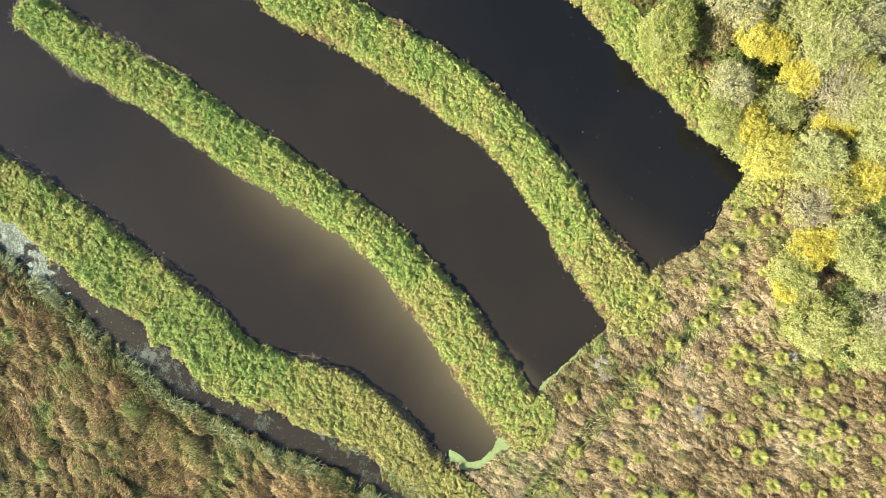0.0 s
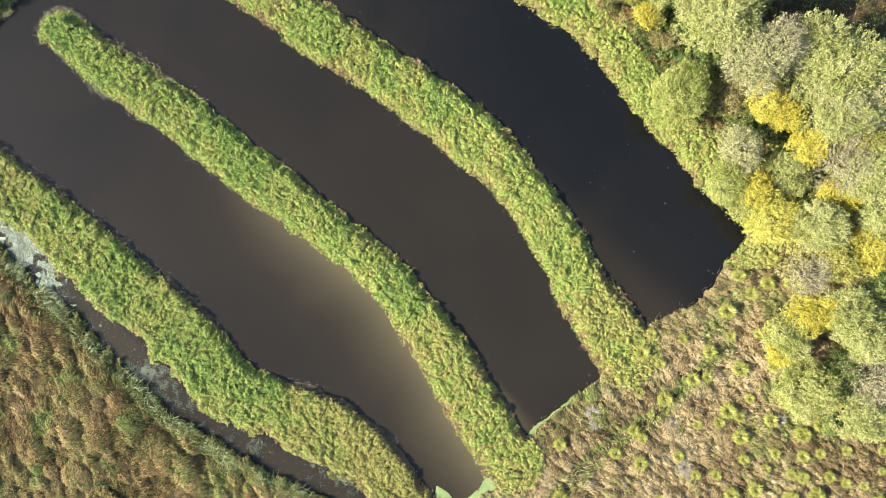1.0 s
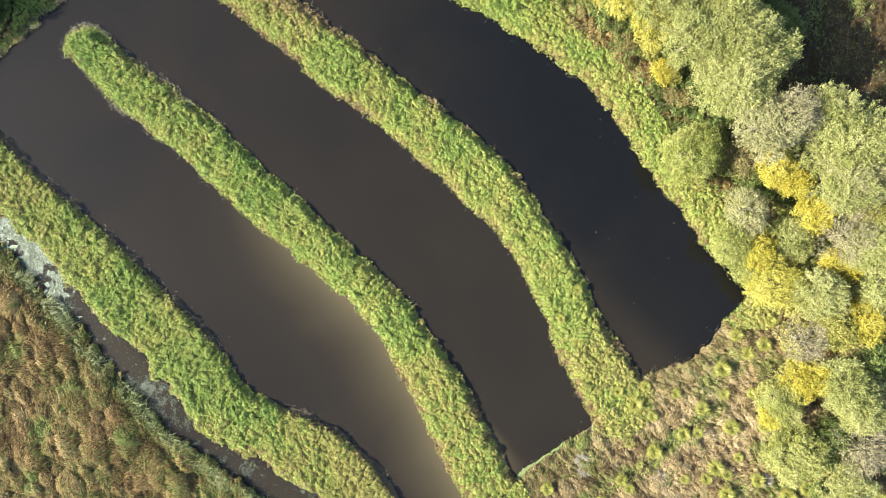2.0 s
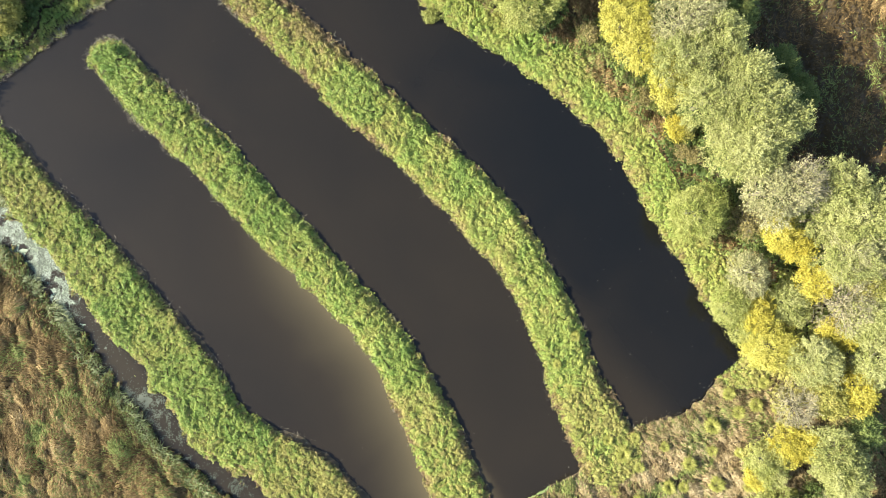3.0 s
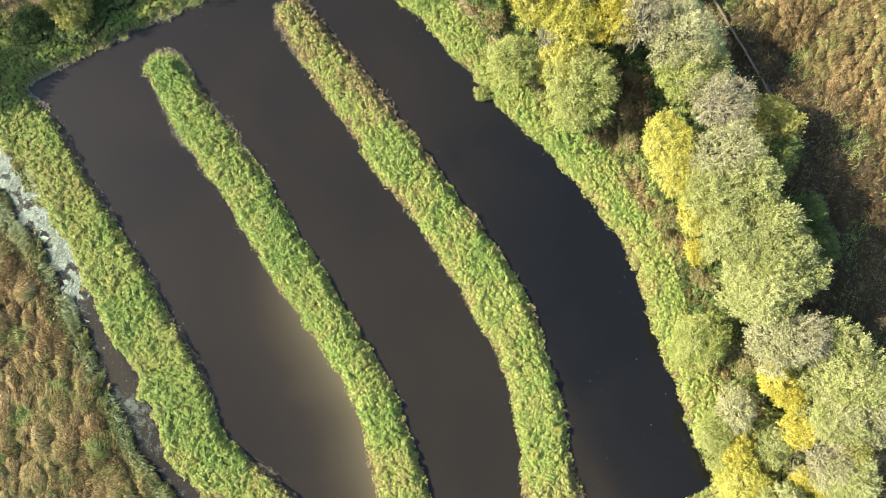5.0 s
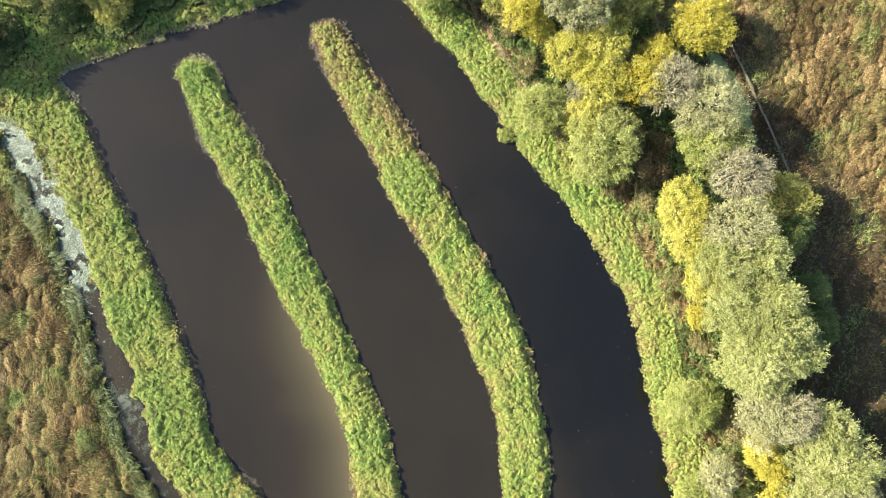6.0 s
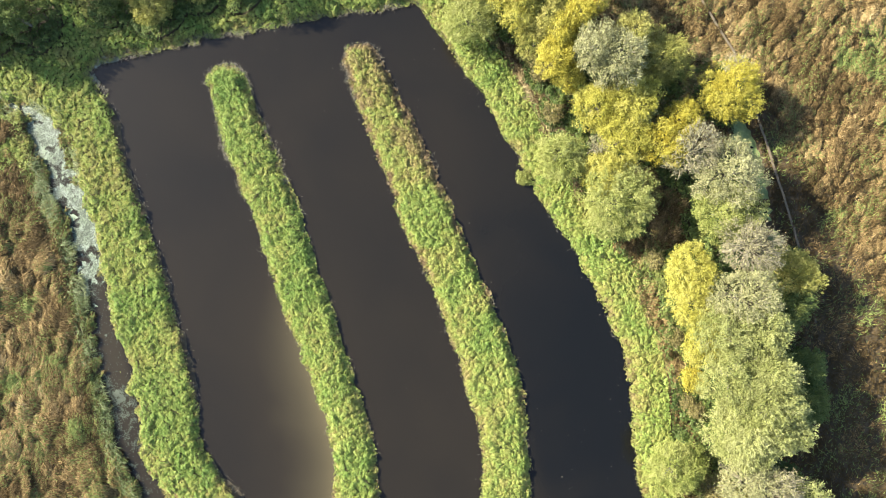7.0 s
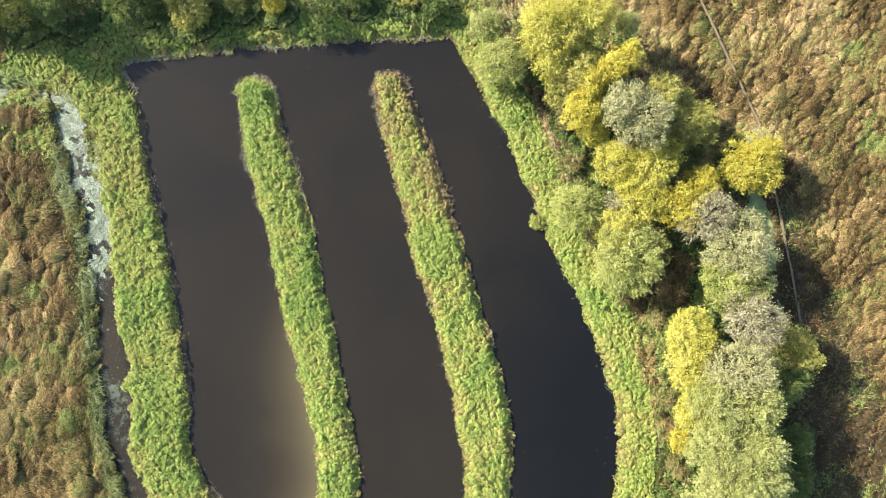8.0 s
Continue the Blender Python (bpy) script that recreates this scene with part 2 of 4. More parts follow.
def lush(x, y):
    """How much green bank growth stands here, 0 to 1."""
    a, b, c, land = (field(n, x, y) for n in ("a", "b", "c", "land"))
    north = smooth(-3.3, -2.4, field("north", x, y) + 1.6 * (value_noise(x, y, 4.0, 6) - 0.5))
    far = smooth(-4.2, -2.6, field("far", x, y))
    wood = smooth(0.4, 1.1, field("wood", x, y) + 1.2 * (value_noise(x, y, 2.0, 1) - 0.5))
    meadow = smooth(-45.0, -48.0, x + 1.0 * (y - 8.0) * 0.5) * smooth(0.35, 0.5, fractal(x, y, 3.0, 4)) * smooth(1.0, 4.0, y)
    corner = smooth(7.5, 5.5, np.hypot(x + 47.5, y - 12.5)) * smooth(0.1, 0.6, land)
    north = np.maximum(np.maximum(north, corner), np.maximum(wood, meadow))
    g = np.maximum(np.maximum(smooth(-0.4, 0.0, a), smooth(-0.4, 0.0, b)) , np.maximum(smooth(-0.2, 0.2, c), np.maximum(north, far)))
    return g * smooth(-0.3, 0.15, land)


# ---- mesh helpers ----
def mesh_of(name, verts, loops, sizes, mats, tones=None):
    me = bpy.data.meshes.new(name)
    me.vertices.add(len(verts))
    me.vertices.foreach_set("co", np.ascontiguousarray(verts, np.float32).ravel())
    me.loops.add(len(loops))
    me.loops.foreach_set("vertex_index", np.ascontiguousarray(loops, np.int32))
    me.polygons.add(len(sizes))
    starts = np.zeros(len(sizes), np.int32)
    starts[1:] = np.cumsum(sizes)[:-1]
    me.polygons.foreach_set("loop_start", starts)
    for m in mats:
        me.materials.append(m)
    if tones is not None:
        for key, values in tones.items():
            at = me.attributes.new(key, "FLOAT", "FACE")
            at.data.foreach_set("value", np.ascontiguousarray(values, np.float32))
    me.update(calc_edges=True)
    return me


def part(name, data, parent=None, label="", material=None):
    """One mesh object, under a thing or a part; data is a mesh or a bmesh."""
    if isinstance(data, bmesh.types.BMesh):
        me = bpy.data.meshes.new(name)
        data.to_mesh(me)
        data.free()
        data = me
    if material is not None:
        data.materials.clear()
        data.materials.append(material)
    ob = new(name, data)
    if parent is not None:
        ob.parent = parent
    if label:
        ob["label"] = label
    return ob


def leaf_quads(base, way, side, length, width, curl=0.0):
    """Rhomb-shaped leaves: base points, unit ways and sides, sizes."""
    n = len(base)
    v = np.empty((n, 4, 3))
    mid = base + way * (length * 0.45)[:, None]
    v[:, 0] = base
    v[:, 1] = mid + side * (width * 0.5)[:, None]
    v[:, 2] = base + way * length[:, None]
    v[:, 2, 2] -= curl * length
    v[:, 3] = mid - side * (width * 0.5)[:, None]
    return v.reshape(-1, 3), np.arange(4 * n), np.full(n, 4)


def leaf_tris(base, way, side, length, width):
    """Small pointed leaves of one face."""
    n = len(base)
    v = np.empty((n, 3, 3))
    v[:, 0] = base - way * (length * 0.4)[:, None] + side * (width * 0.5)[:, None]
    v[:, 1] = base - way * (length * 0.4)[:, None] - side * (width * 0.5)[:, None]
    v[:, 2] = base + way * (length * 0.6)[:, None]
    return v.reshape(-1, 3), np.arange(3 * n), np.full(n, 3)


def unit(v):
    return v / (np.linalg.norm(v, axis=-1, keepdims=True) + 1e-9)


def blades(base, heading, rise, length, width, droop):
    """Long bent blades of two quads: base points, headings and rises in radians, sizes."""
    n = len(base)
    flat = np.stack([np.cos(heading), np.sin(heading), np.zeros(n)], 1)
    side = np.stack([-np.sin(heading), np.cos(heading), np.zeros(n)], 1) * (width * 0.5)[:, None]
    up = np.array([0, 0, 1.0])
    p1 = base + flat * (length * 0.5 * np.cos(rise))[:, None] + up * (length * 0.5 * np.sin(rise))[:, None]
    p2 = p1 + flat * (length * 0.5 * np.cos(rise - droop))[:, None] + up * (length * 0.5 * np.sin(rise - droop))[:, None]
    v = np.empty((n, 5, 3))
    v[:, 0], v[:, 1] = base - side * 0.7, base + side * 0.7
    v[:, 2], v[:, 3], v[:, 4] = p1 + side, p1 - side, p2
    k = np.arange(n)[:, None] * 5
    quads = k + np.array([0, 1, 2, 3])
    tris = k + np.array([3, 2, 4])
    return v.reshape(-1, 3), np.concatenate([quads.ravel(), tris.ravel()]), np.concatenate([np.full(n, 4), np.full(n, 3)])


# ---- materials ----
def ramp(nt, stops):
    r = nt.nodes.new("ShaderNodeValToRGB")
    e = r.color_ramp.elements
    while len(e) < len(stops):
        e.new(0.5)
    for el, (at, col) in zip(e, stops):
        el.position, el.color = at, (*col, 1)
    return r


def foliage(name, stops, thin=0.25, rough=0.55, spread=0.0):
    """Leaves and blades: hue by the tone of each leaf, light also through the leaf."""
    m = bpy.data.materials.new(name)
    m.use_nodes = True
    nt = m.node_tree
    b = nt.nodes["Principled BSDF"]
    b.inputs["Roughness"].default_value = rough
    b.inputs["Specular IOR Level"].default_value = 0.15
    tone = nt.nodes.new("ShaderNodeAttribute")
    tone.attribute_name = "tone"
    r = ramp(nt, stops)
    value = tone.outputs["Fac"]
    if spread:
        info = nt.nodes.new("ShaderNodeObjectInfo")
        mul = nt.nodes.new("ShaderNodeMath")
        mul.operation = "MULTIPLY_ADD"
        mul.inputs[1].default_value = spread
        nt.links.new(info.outputs["Random"], mul.inputs[0])
        nt.links.new(value, mul.inputs[2])
        value = mul.outputs[0]
    nt.links.new(value, r.inputs[0])
    tc = nt.nodes.new("ShaderNodeTexCoord")
    nz = nt.nodes.new("ShaderNodeTexNoise")
    nz.inputs["Scale"].default_value = 9.0
    nz.inputs["Detail"].default_value = 3.0
    nt.links.new(tc.outputs["Object"], nz.inputs["Vector"])
    hsv = nt.nodes.new("ShaderNodeHueSaturation")
    mr = nt.nodes.new("ShaderNodeMapRange")
    mr.inputs["To Min"].default_value, mr.inputs["To Max"].default_value = 0.78, 1.22
    nt.links.new(nz.outputs["Fac"], mr.inputs["Value"])
    nt.links.new(mr.outputs[0], hsv.inputs["Value"])
    nt.links.new(r.outputs[0], hsv.inputs["Color"])
    nt.links.new(hsv.outputs[0], b.inputs["Base Color"])
    if thin:
        tr = nt.nodes.new("ShaderNodeBsdfTranslucent")
        mix = nt.nodes.new("ShaderNodeMixShader")
        mix.inputs[0].default_value = thin
        nt.links.new(hsv.outputs[0], tr.inputs[0])
        nt.links.new(b.outputs[0], mix.inputs[1])
        nt.links.new(tr.outputs[0], mix.inputs[2])
        nt.links.new(mix.outputs[0], nt.nodes["Material Output"].inputs[0])
    return m


def plain(name, stops, scale, rough=0.8, bump=0.3, detail=6.0, stretch=(1, 1, 1)):
    """A mottled surface with relief."""
    m = bpy.data.materials.new(name)
    m.use_nodes = True
    nt = m.node_tree
    b = nt.nodes["Principled BSDF"]
    b.inputs["Roughness"].default_value = rough
    tc = nt.nodes.new("ShaderNodeTexCoord")
    mp = nt.nodes.new("ShaderNodeMapping")
    mp.inputs["Scale"].default_value = stretch
    nt.links.new(tc.outputs["Object"], mp.inputs[0])
    nz = nt.nodes.new("ShaderNodeTexNoise")
    nz.inputs["Scale"].default_value, nz.inputs["Detail"].default_value = scale, detail
    nt.links.new(mp.outputs[0], nz.inputs["Vector"])
    big = nt.nodes.new("ShaderNodeTexNoise")
    big.inputs["Scale"].default_value, big.inputs["Detail"].default_value = scale / 7, 3
    nt.links.new(mp.outputs[0], big.inputs["Vector"])
    mx = nt.nodes.new("ShaderNodeMath")
    mx.operation = "MULTIPLY_ADD"
    mx.inputs[1].default_value = 0.5
    half = nt.nodes.new("ShaderNodeMath")
    half.operation = "MULTIPLY"
    half.inputs[1].default_value = 0.5
    nt.links.new(big.outputs["Fac"], half.inputs[0])
    nt.links.new(nz.outputs["Fac"], mx.inputs[0])
    nt.links.new(half.outputs[0], mx.inputs[2])
    r = ramp(nt, stops)
    nt.links.new(mx.outputs[0], r.inputs[0])
    nt.links.new(r.outputs[0], b.inputs["Base Color"])
    if bump:
        bp = nt.nodes.new("ShaderNodeBump")
        bp.inputs["Strength"].default_value, bp.inputs["Distance"].default_value = bump, 0.05
        nt.links.new(nz.outputs["Fac"], bp.inputs["Height"])
        nt.links.new(bp.outputs[0], b.inputs["Normal"])
    return m


def water_material():
    """Murky peat water: its tone of stirred silt and mirrored eastern sky follows the plan, the surface is smooth and
    reflects the sky.
    """
    m = bpy.data.materials.new("murky_water")
    m.use_nodes = True
    nt = m.node_tree
    b = nt.nodes["Principled BSDF"]
    b.inputs["Roughness"].default_value = 0.16
    b.inputs["IOR"].default_value = 1.33
    b.inputs["Specular IOR Level"].default_value = 0.38
    silt = nt.nodes.new("ShaderNodeAttribute")
    silt.attribute_name = "silt"
    tc = nt.nodes.new("ShaderNodeTexCoord")
    nz = nt.nodes.new("ShaderNodeTexNoise")
    nz.inputs["Scale"].default_value, nz.inputs["Detail"].default_value = 0.09, 4
    nz.inputs["Distortion"].default_value = 0.6
    nt.links.new(tc.outputs["Object"], nz.inputs["Vector"])
    add = nt.nodes.new("ShaderNodeMath")
    add.operation = "MULTIPLY_ADD"
    add.inputs[1].default_value = 0.16
    nt.links.new(nz.outputs["Fac"], add.inputs[0])
    nt.links.new(silt.outputs["Fac"], add.inputs[2])
    r = ramp(nt, [(0.08, (0.0034, 0.0036, 0.0038)), (0.3, (0.0127, 0.0101, 0.0070)), (0.55, (0.037, 0.0305, 0.0178)), (1.0, (0.086, 0.070, 0.038))])
    nt.links.new(add.outputs[0], r.inputs[0])
    nt.links.new(r.outputs[0], b.inputs["Base Color"])
    rip = nt.nodes.new("ShaderNodeTexNoise")
    rip.inputs["Scale"].default_value, rip.inputs["Detail"].default_value = 3.0, 4
    nt.links.new(tc.outputs["Object"], rip.inputs["Vector"])
    bp = nt.nodes.new("ShaderNodeBump")
    bp.inputs["Strength"].default_value, bp.inputs["Distance"].default_value = 0.04, 0.02
    nt.links.new(rip.outputs["Fac"], bp.inputs["Height"])
    nt.links.new(bp.outputs[0], b.inputs["Normal"])
    return m


M_WATER = water_material()
M_SOIL = plain("marsh_soil", [(0.3, (0.014, 0.010, 0.005)), (0.5, (0.04, 0.028, 0.013)), (0.7, (0.085, 0.062, 0.03))], 2.6, 0.95, 0.5)
M_LUSH = foliage("bank_leaves", [(0.0, (0.092, 0.156, 0.033)), (0.22, (0.135, 0.204, 0.046)), (0.48, (0.192, 0.242, 0.058)), (0.70, (0.250, 0.262, 0.070)), (0.84, (0.232, 0.196, 0.070)), (1.0, (0.160, 0.112, 0.060))], 0.33)
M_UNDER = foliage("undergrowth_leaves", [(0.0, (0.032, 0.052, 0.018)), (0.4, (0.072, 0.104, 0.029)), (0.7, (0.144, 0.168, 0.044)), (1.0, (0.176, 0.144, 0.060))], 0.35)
M_REED = foliage("reed_blades", [(0.0, (0.056, 0.076, 0.028)), (0.5, (0.140, 0.168, 0.072)), (1.0, (0.256, 0.268, 0.144))], 0.35)
M_DRY = foliage("dry_sedge", [(0.0, (0.050, 0.036, 0.016)), (0.3, (0.130, 0.092, 0.044)), (0.6, (0.250, 0.187, 0.096)), (0.9, (0.365, 0.295, 0.172)), (0.95, (0.100, 0.125, 0.036)), (1.0, (0.175, 0.198, 0.058))], 0.3, 0.8)
M_RUST = foliage("rusty_sedge", [(0.0, (0.050, 0.034, 0.013)), (0.3, (0.132, 0.088, 0.036)), (0.6, (0.245, 0.172, 0.076)), (0.9, (0.345, 0.268, 0.140)), (0.95, (0.090, 0.118, 0.034)), (1.0, (0.165, 0.190, 0.056))], 0.3, 0.8)
M_TUSSOCK = foliage("tussock_blades", [(0.0, (0.120, 0.138, 0.030)), (0.4, (0.215, 0.225, 0.050)), (0.8, (0.305, 0.295, 0.080)), (1.0, (0.360, 0.325, 0.125))], 0.35)
M_GREY_TUFT = foliage("dead_tuft_blades", [(0.0, (0.070, 0.060, 0.042)), (1.0, (0.255, 0.232, 0.185))], 0.1, 0.8)
M_BARK = plain("bark", [(0.3, (0.040, 0.034, 0.026)), (0.7, (0.152, 0.136, 0.112))], 9.0, 0.9, 0.6, stretch=(1, 1, 0.3))
M_PALE_BARK = plain("pale_bark", [(0.3, (0.104, 0.090, 0.058)), (0.7, (0.212, 0.188, 0.132))], 9.0, 0.85, 0.4, stretch=(1, 1, 0.3))
M_ALGAE = plain("duckweed_scum", [(0.3, (0.070, 0.100, 0.050)), (0.44, (0.12, 0.155, 0.098)), (0.58, (0.175, 0.21, 0.165)), (0.75, (0.24, 0.27, 0.23))], 2.2, 0.75, 0.3)
M_FROND = plain("floating_fronds", [(0.3, (0.012, 0.019, 0.009)), (0.5, (0.022, 0.031, 0.017)), (0.75, (0.048, 0.058, 0.038))], 2.2, 0.75, 0.3)
M_SCUM = plain("green_scum", [(0.25, (0.060, 0.088, 0.024)), (0.5, (0.104, 0.140, 0.044)), (0.75, (0.152, 0.184, 0.080))], 4.0, 0.75, 0.3)
M_PLANK = plain("weathered_timber", [(0.3, (0.050, 0.036, 0.020)), (0.7, (0.120, 0.090, 0.052))], 7.0, 0.85, 0.4)
M_LITTER = plain("floating_litter", [(0.3, (0.040, 0.036, 0.024)), (0.7, (0.160, 0.148, 0.112))], 6.0, 0.8, 0.2)
CROWNS = {
    "willow": foliage("willow_leaves", [(0.0, (0.150, 0.165, 0.045)), (0.5, (0.240, 0.252, 0.090)), (1.0, (0.320, 0.320, 0.140))], 0.4, 0.7, 0.2),
    "lime": foliage("lime_leaves", [(0.0, (0.140, 0.165, 0.034)), (0.5, (0.232, 0.248, 0.074)), (1.0, (0.325, 0.322, 0.125))], 0.4, 0.7, 0.2),
    "yellow": foliage("yellow_leaves", [(0.0, (0.215, 0.205, 0.026)), (0.5, (0.330, 0.308, 0.066)), (1.0, (0.415, 0.380, 0.112))], 0.4, 0.7, 0.2),
    "gold": foliage("golden_leaves", [(0.0, (0.230, 0.188, 0.020)), (0.5, (0.345, 0.308, 0.052)), (1.0, (0.430, 0.385, 0.090))], 0.4, 0.7, 0.15),
    "olive": foliage("olive_leaves", [(0.0, (0.115, 0.120, 0.028)), (0.5, (0.225, 0.220, 0.056)), (1.0, (0.340, 0.305, 0.095))], 0.38, 0.6, 0.25),
    "green": foliage("dark_leaves", [(0.0, (0.032, 0.052, 0.016)), (0.5, (0.080, 0.112, 0.032)), (1.0, (0.160, 0.180, 0.052))], 0.3, 0.6, 0.25),
    "brown": foliage("brown_leaves", [(0.0, (0.075, 0.066, 0.024)), (0.5, (0.165, 0.142, 0.054)), (1.0, (0.265, 0.222, 0.096))], 0.3, 0.7, 0.25),
    "silver": foliage("grey_green_leaves", [(0.0, (0.130, 0.134, 0.058)), (0.5, (0.228, 0.225, 0.104)), (1.0, (0.310, 0.300, 0.155))], 0.36, 0.7, 0.2),
    "bare": foliage("sparse_grey_leaves", [(0.0, (0.130, 0.122, 0.060)), (0.5, (0.225, 0.205, 0.112)), (1.0, (0.300, 0.275, 0.155))], 0.3, 0.7, 0.2),
}


# ---- ground and water ----
def axis(lo, hi):
    near = np.arange(lo, hi + 0.5, 0.5)
    far = np.cumsum(0.8 * 1.45 ** np.arange(18))
    return np.concatenate([lo - far[::-1], near, hi + far])


def sheet(xs, ys, heights, name, material, tones=None):
    nx, ny = len(xs), len(ys)
    gx, gy = np.meshgrid(xs, ys, indexing="ij")
    v = np.stack([gx, gy, heights(gx, gy)], -1).reshape(-1, 3)
    i, j = np.meshgrid(np.arange(nx - 1), np.arange(ny - 1), indexing="ij")
    k = (i * ny + j).ravel()
    loops = np.stack([k, k + ny, k + ny + 1, k + 1], 1)
    me = mesh_of(name, v, loops.ravel(), np.full(len(k), 4), [material])
    me.polygons.foreach_set("use_smooth", np.ones(len(k), bool))
    return me, gx, gy


ground_mesh, _, _ = sheet(axis(LIMITS[0], LIMITS[1]), axis(LIMITS[2], LIMITS[3]), lambda x, y: np.where((x < LIMITS[0]) | (x > LIMITS[1]) | (y < LIMITS[2]) | (y > LIMITS[3]), 0.25, ground_z(x, y)), "ground", M_SOIL)
tagged(part("ground", ground_mesh), "dark peaty marsh ground with banks round the water", "ground", kind="structure")


def silt_and_sky(x, y):
    """Stirred silt: a plume along the sunny side of one bank, brown water in the middle, clear dark water to the east,
    whose tone also holds the dark sky mirrored there.
    """
    a, b = field("a", x, y), field("b", x, y)
    ring = -field("ring", x, y)
    shore_a = np.clip(-a, 0, 50)
    west_of_a = smooth(0.4, -0.8, (x + 3.5) * 0.6 + (y + 0.5) * 0.8)            # side of bank A
    along = smooth(-24, -9, x) * smooth(9.0, -1.0, x + 0.25 * y)
    plume = np.exp(-shore_a / 2.4) * west_of_a * along
    # dark sky reflection in the east pond, put into the water's colour
    east = smooth(-0.5, 3.0, (x - 1.3) * 0.62 + (y - 13.8) * 0.78)
    base = 0.17 - 0.035 * smooth(4.0, 24.0, y - 0.25 * x) - 0.045 * smooth(30.0, 42.0, y - 0.25 * x) - 0.135 * east * smooth(-22, 8, x)
    ditch = smooth(-0.6, 0.2, field("d", x, y))
    return base + 0.45 * plume + 0.08 * ditch


wx, wy = np.arange(LIMITS[0], LIMITS[1] + 0.5, 0.5), np.arange(LIMITS[2], LIMITS[3] + 0.5, 0.5)
water_mesh, wgx, wgy = sheet(wx, wy, lambda x, y: 0 * x, "water", M_WATER)
# this attribute also carries the mirrored sky's darkness in the east
silt = water_mesh.attributes.new("silt", "FLOAT", "POINT")
silt.data.foreach_set("value", silt_and_sky(wgx, wgy).astype(np.float32).ravel())
tagged(part("water", water_mesh), "still murky brown pond water with a silt plume", "water", kind="structure")


# ---- bank growth ----
def scatter(n, box=LIMITS):
    return box[0] + (box[1] - box[0]) * rng.random(n), box[2] + (box[3] - box[2]) * rng.random(n)


def sown(n, weight):
    """n points, sown over the plan raster by weight."""
    p = weight.ravel() / weight.sum()
    cell = np.searchsorted(np.cumsum(p), rng.random(n)).clip(0, p.size - 1)
    i, j = np.unravel_index(cell, weight.shape)
    return GX[i] + (rng.random(n) - 0.5) * STEP, GY[j] + (rng.random(n) - 0.5) * STEP


def in_view_stretch(x, y):
    """The stretch of the plan that the flight passes over."""
    return outside(x, y, np.array(FLOWN, float)) < 2.0


def leafy_growth(name, label, x, y, tall, tone_shift, material, cell, size):
    """Leafy herbs: small leaves over crowded, uneven plants."""
    n = len(x)
    z0 = ground_z(x, y)
    wx, wy = value_noise(x, y, 0.8, 3) - 0.5, value_noise(x, y, 0.8, 4) - 0.5
    d, ox, oy, c1, c2, c3 = clumps(x + 0.6 * wx, y + 0.6 * wy, cell, 2)
    keep = (d < 0.66) | (rng.random(n) < 0.45)
    x, y, z0, d, ox, oy, c1, c2, c3, wx, wy = (q[keep] for q in (x, y, z0, d, ox, oy, c1, c2, c3, wx, wy))
    n = len(x)
    edge = field("land", x, y)
    rim = smooth(0.8, 0.0, edge)                                  # low, withered growth along the water
    big = clumps(x + 0.8 * wx, y - 0.8 * wy, 2.6 * cell, 6)
    dome = 0.7 * np.sqrt(np.clip(1 - (d / 0.95) ** 2, 0, 1)) + 0.45 * np.sqrt(np.clip(1 - (big[0] / 0.9) ** 2, 0, 1)) * big[3]
    h = tall * (0.25 + 0.5 * c1 + 0.35 * value_noise(x, y, 2.5, 8)) * (1 - 0.6 * rim)
    z = np.maximum(z0, -0.02) + h * (0.28 + 0.72 * dome) - 0.16 * rng.random(n) ** 2 * (1 - rim)
    slope = 1.5 * d
    up = unit(np.stack([ox * slope + 0.5 * big[0] * big[1], oy * slope + 0.5 * big[0] * big[2], np.ones(n)], 1) + rng.normal(0, 0.3, (n, 3)))
    way = unit(np.stack([ox * 0.8 + 0.45, oy * 0.8 - 0.3, -0.25 * slope], 1) + rng.normal(0, 0.55, (n, 3)))
    side = unit(np.cross(up, way))
    length = size * rng.uniform(0.55, 1.4, n)
    v, loops, sizes = leaf_tris(np.stack([x, y, z], 1), way, side, length, length * rng.uniform(0.35, 0.65, n))
    feet = smooth(4.0, -9.0, y - 0.4 * x) * 0.14 + smooth(20.0, 29.0, y) * (field('b', x, y) > -0.3) * 0.27
    feet = feet + 0.22 * smooth(-9.0, -3.0, x) * (field('c', x, y) > -0.3) - 0.15 * np.exp(-((x + 19.0) ** 2 + (y + 8.0) ** 2) / 26.0)
    feet = feet + 0.3 * (c3 > 0.72) * smooth(2.0, -8.0, y - 0.4 * x)
    patch = 0.34 * (fractal(x, y, 7.0, 9) - 0.5) + 0.6 * (fractal(x, y, 2.4, 2) - 0.5) + 0.2 * (c2 - 0.5) + 0.16 * (big[4] - 0.5)
    tone = 0.42 + patch + tone_shift + feet + (0.28 + 0.5 * smooth(12.0, 27.0, y) * (np.maximum(field('a', x, y), field('b', x, y)) > -0.3)) * rim * c3 + rng.normal(0, 0.09, n)
    me = mesh_of(name, v, loops, sizes, [material], {"tone": np.clip(tone, 0, 0.78 + 0.22 * np.maximum(rim, 0.6 * smooth(18.0, 27.0, y) * (field("b", x, y) > -0.3)))})
    tagged(part(name, me), label, "bank plants", kind="stuff")


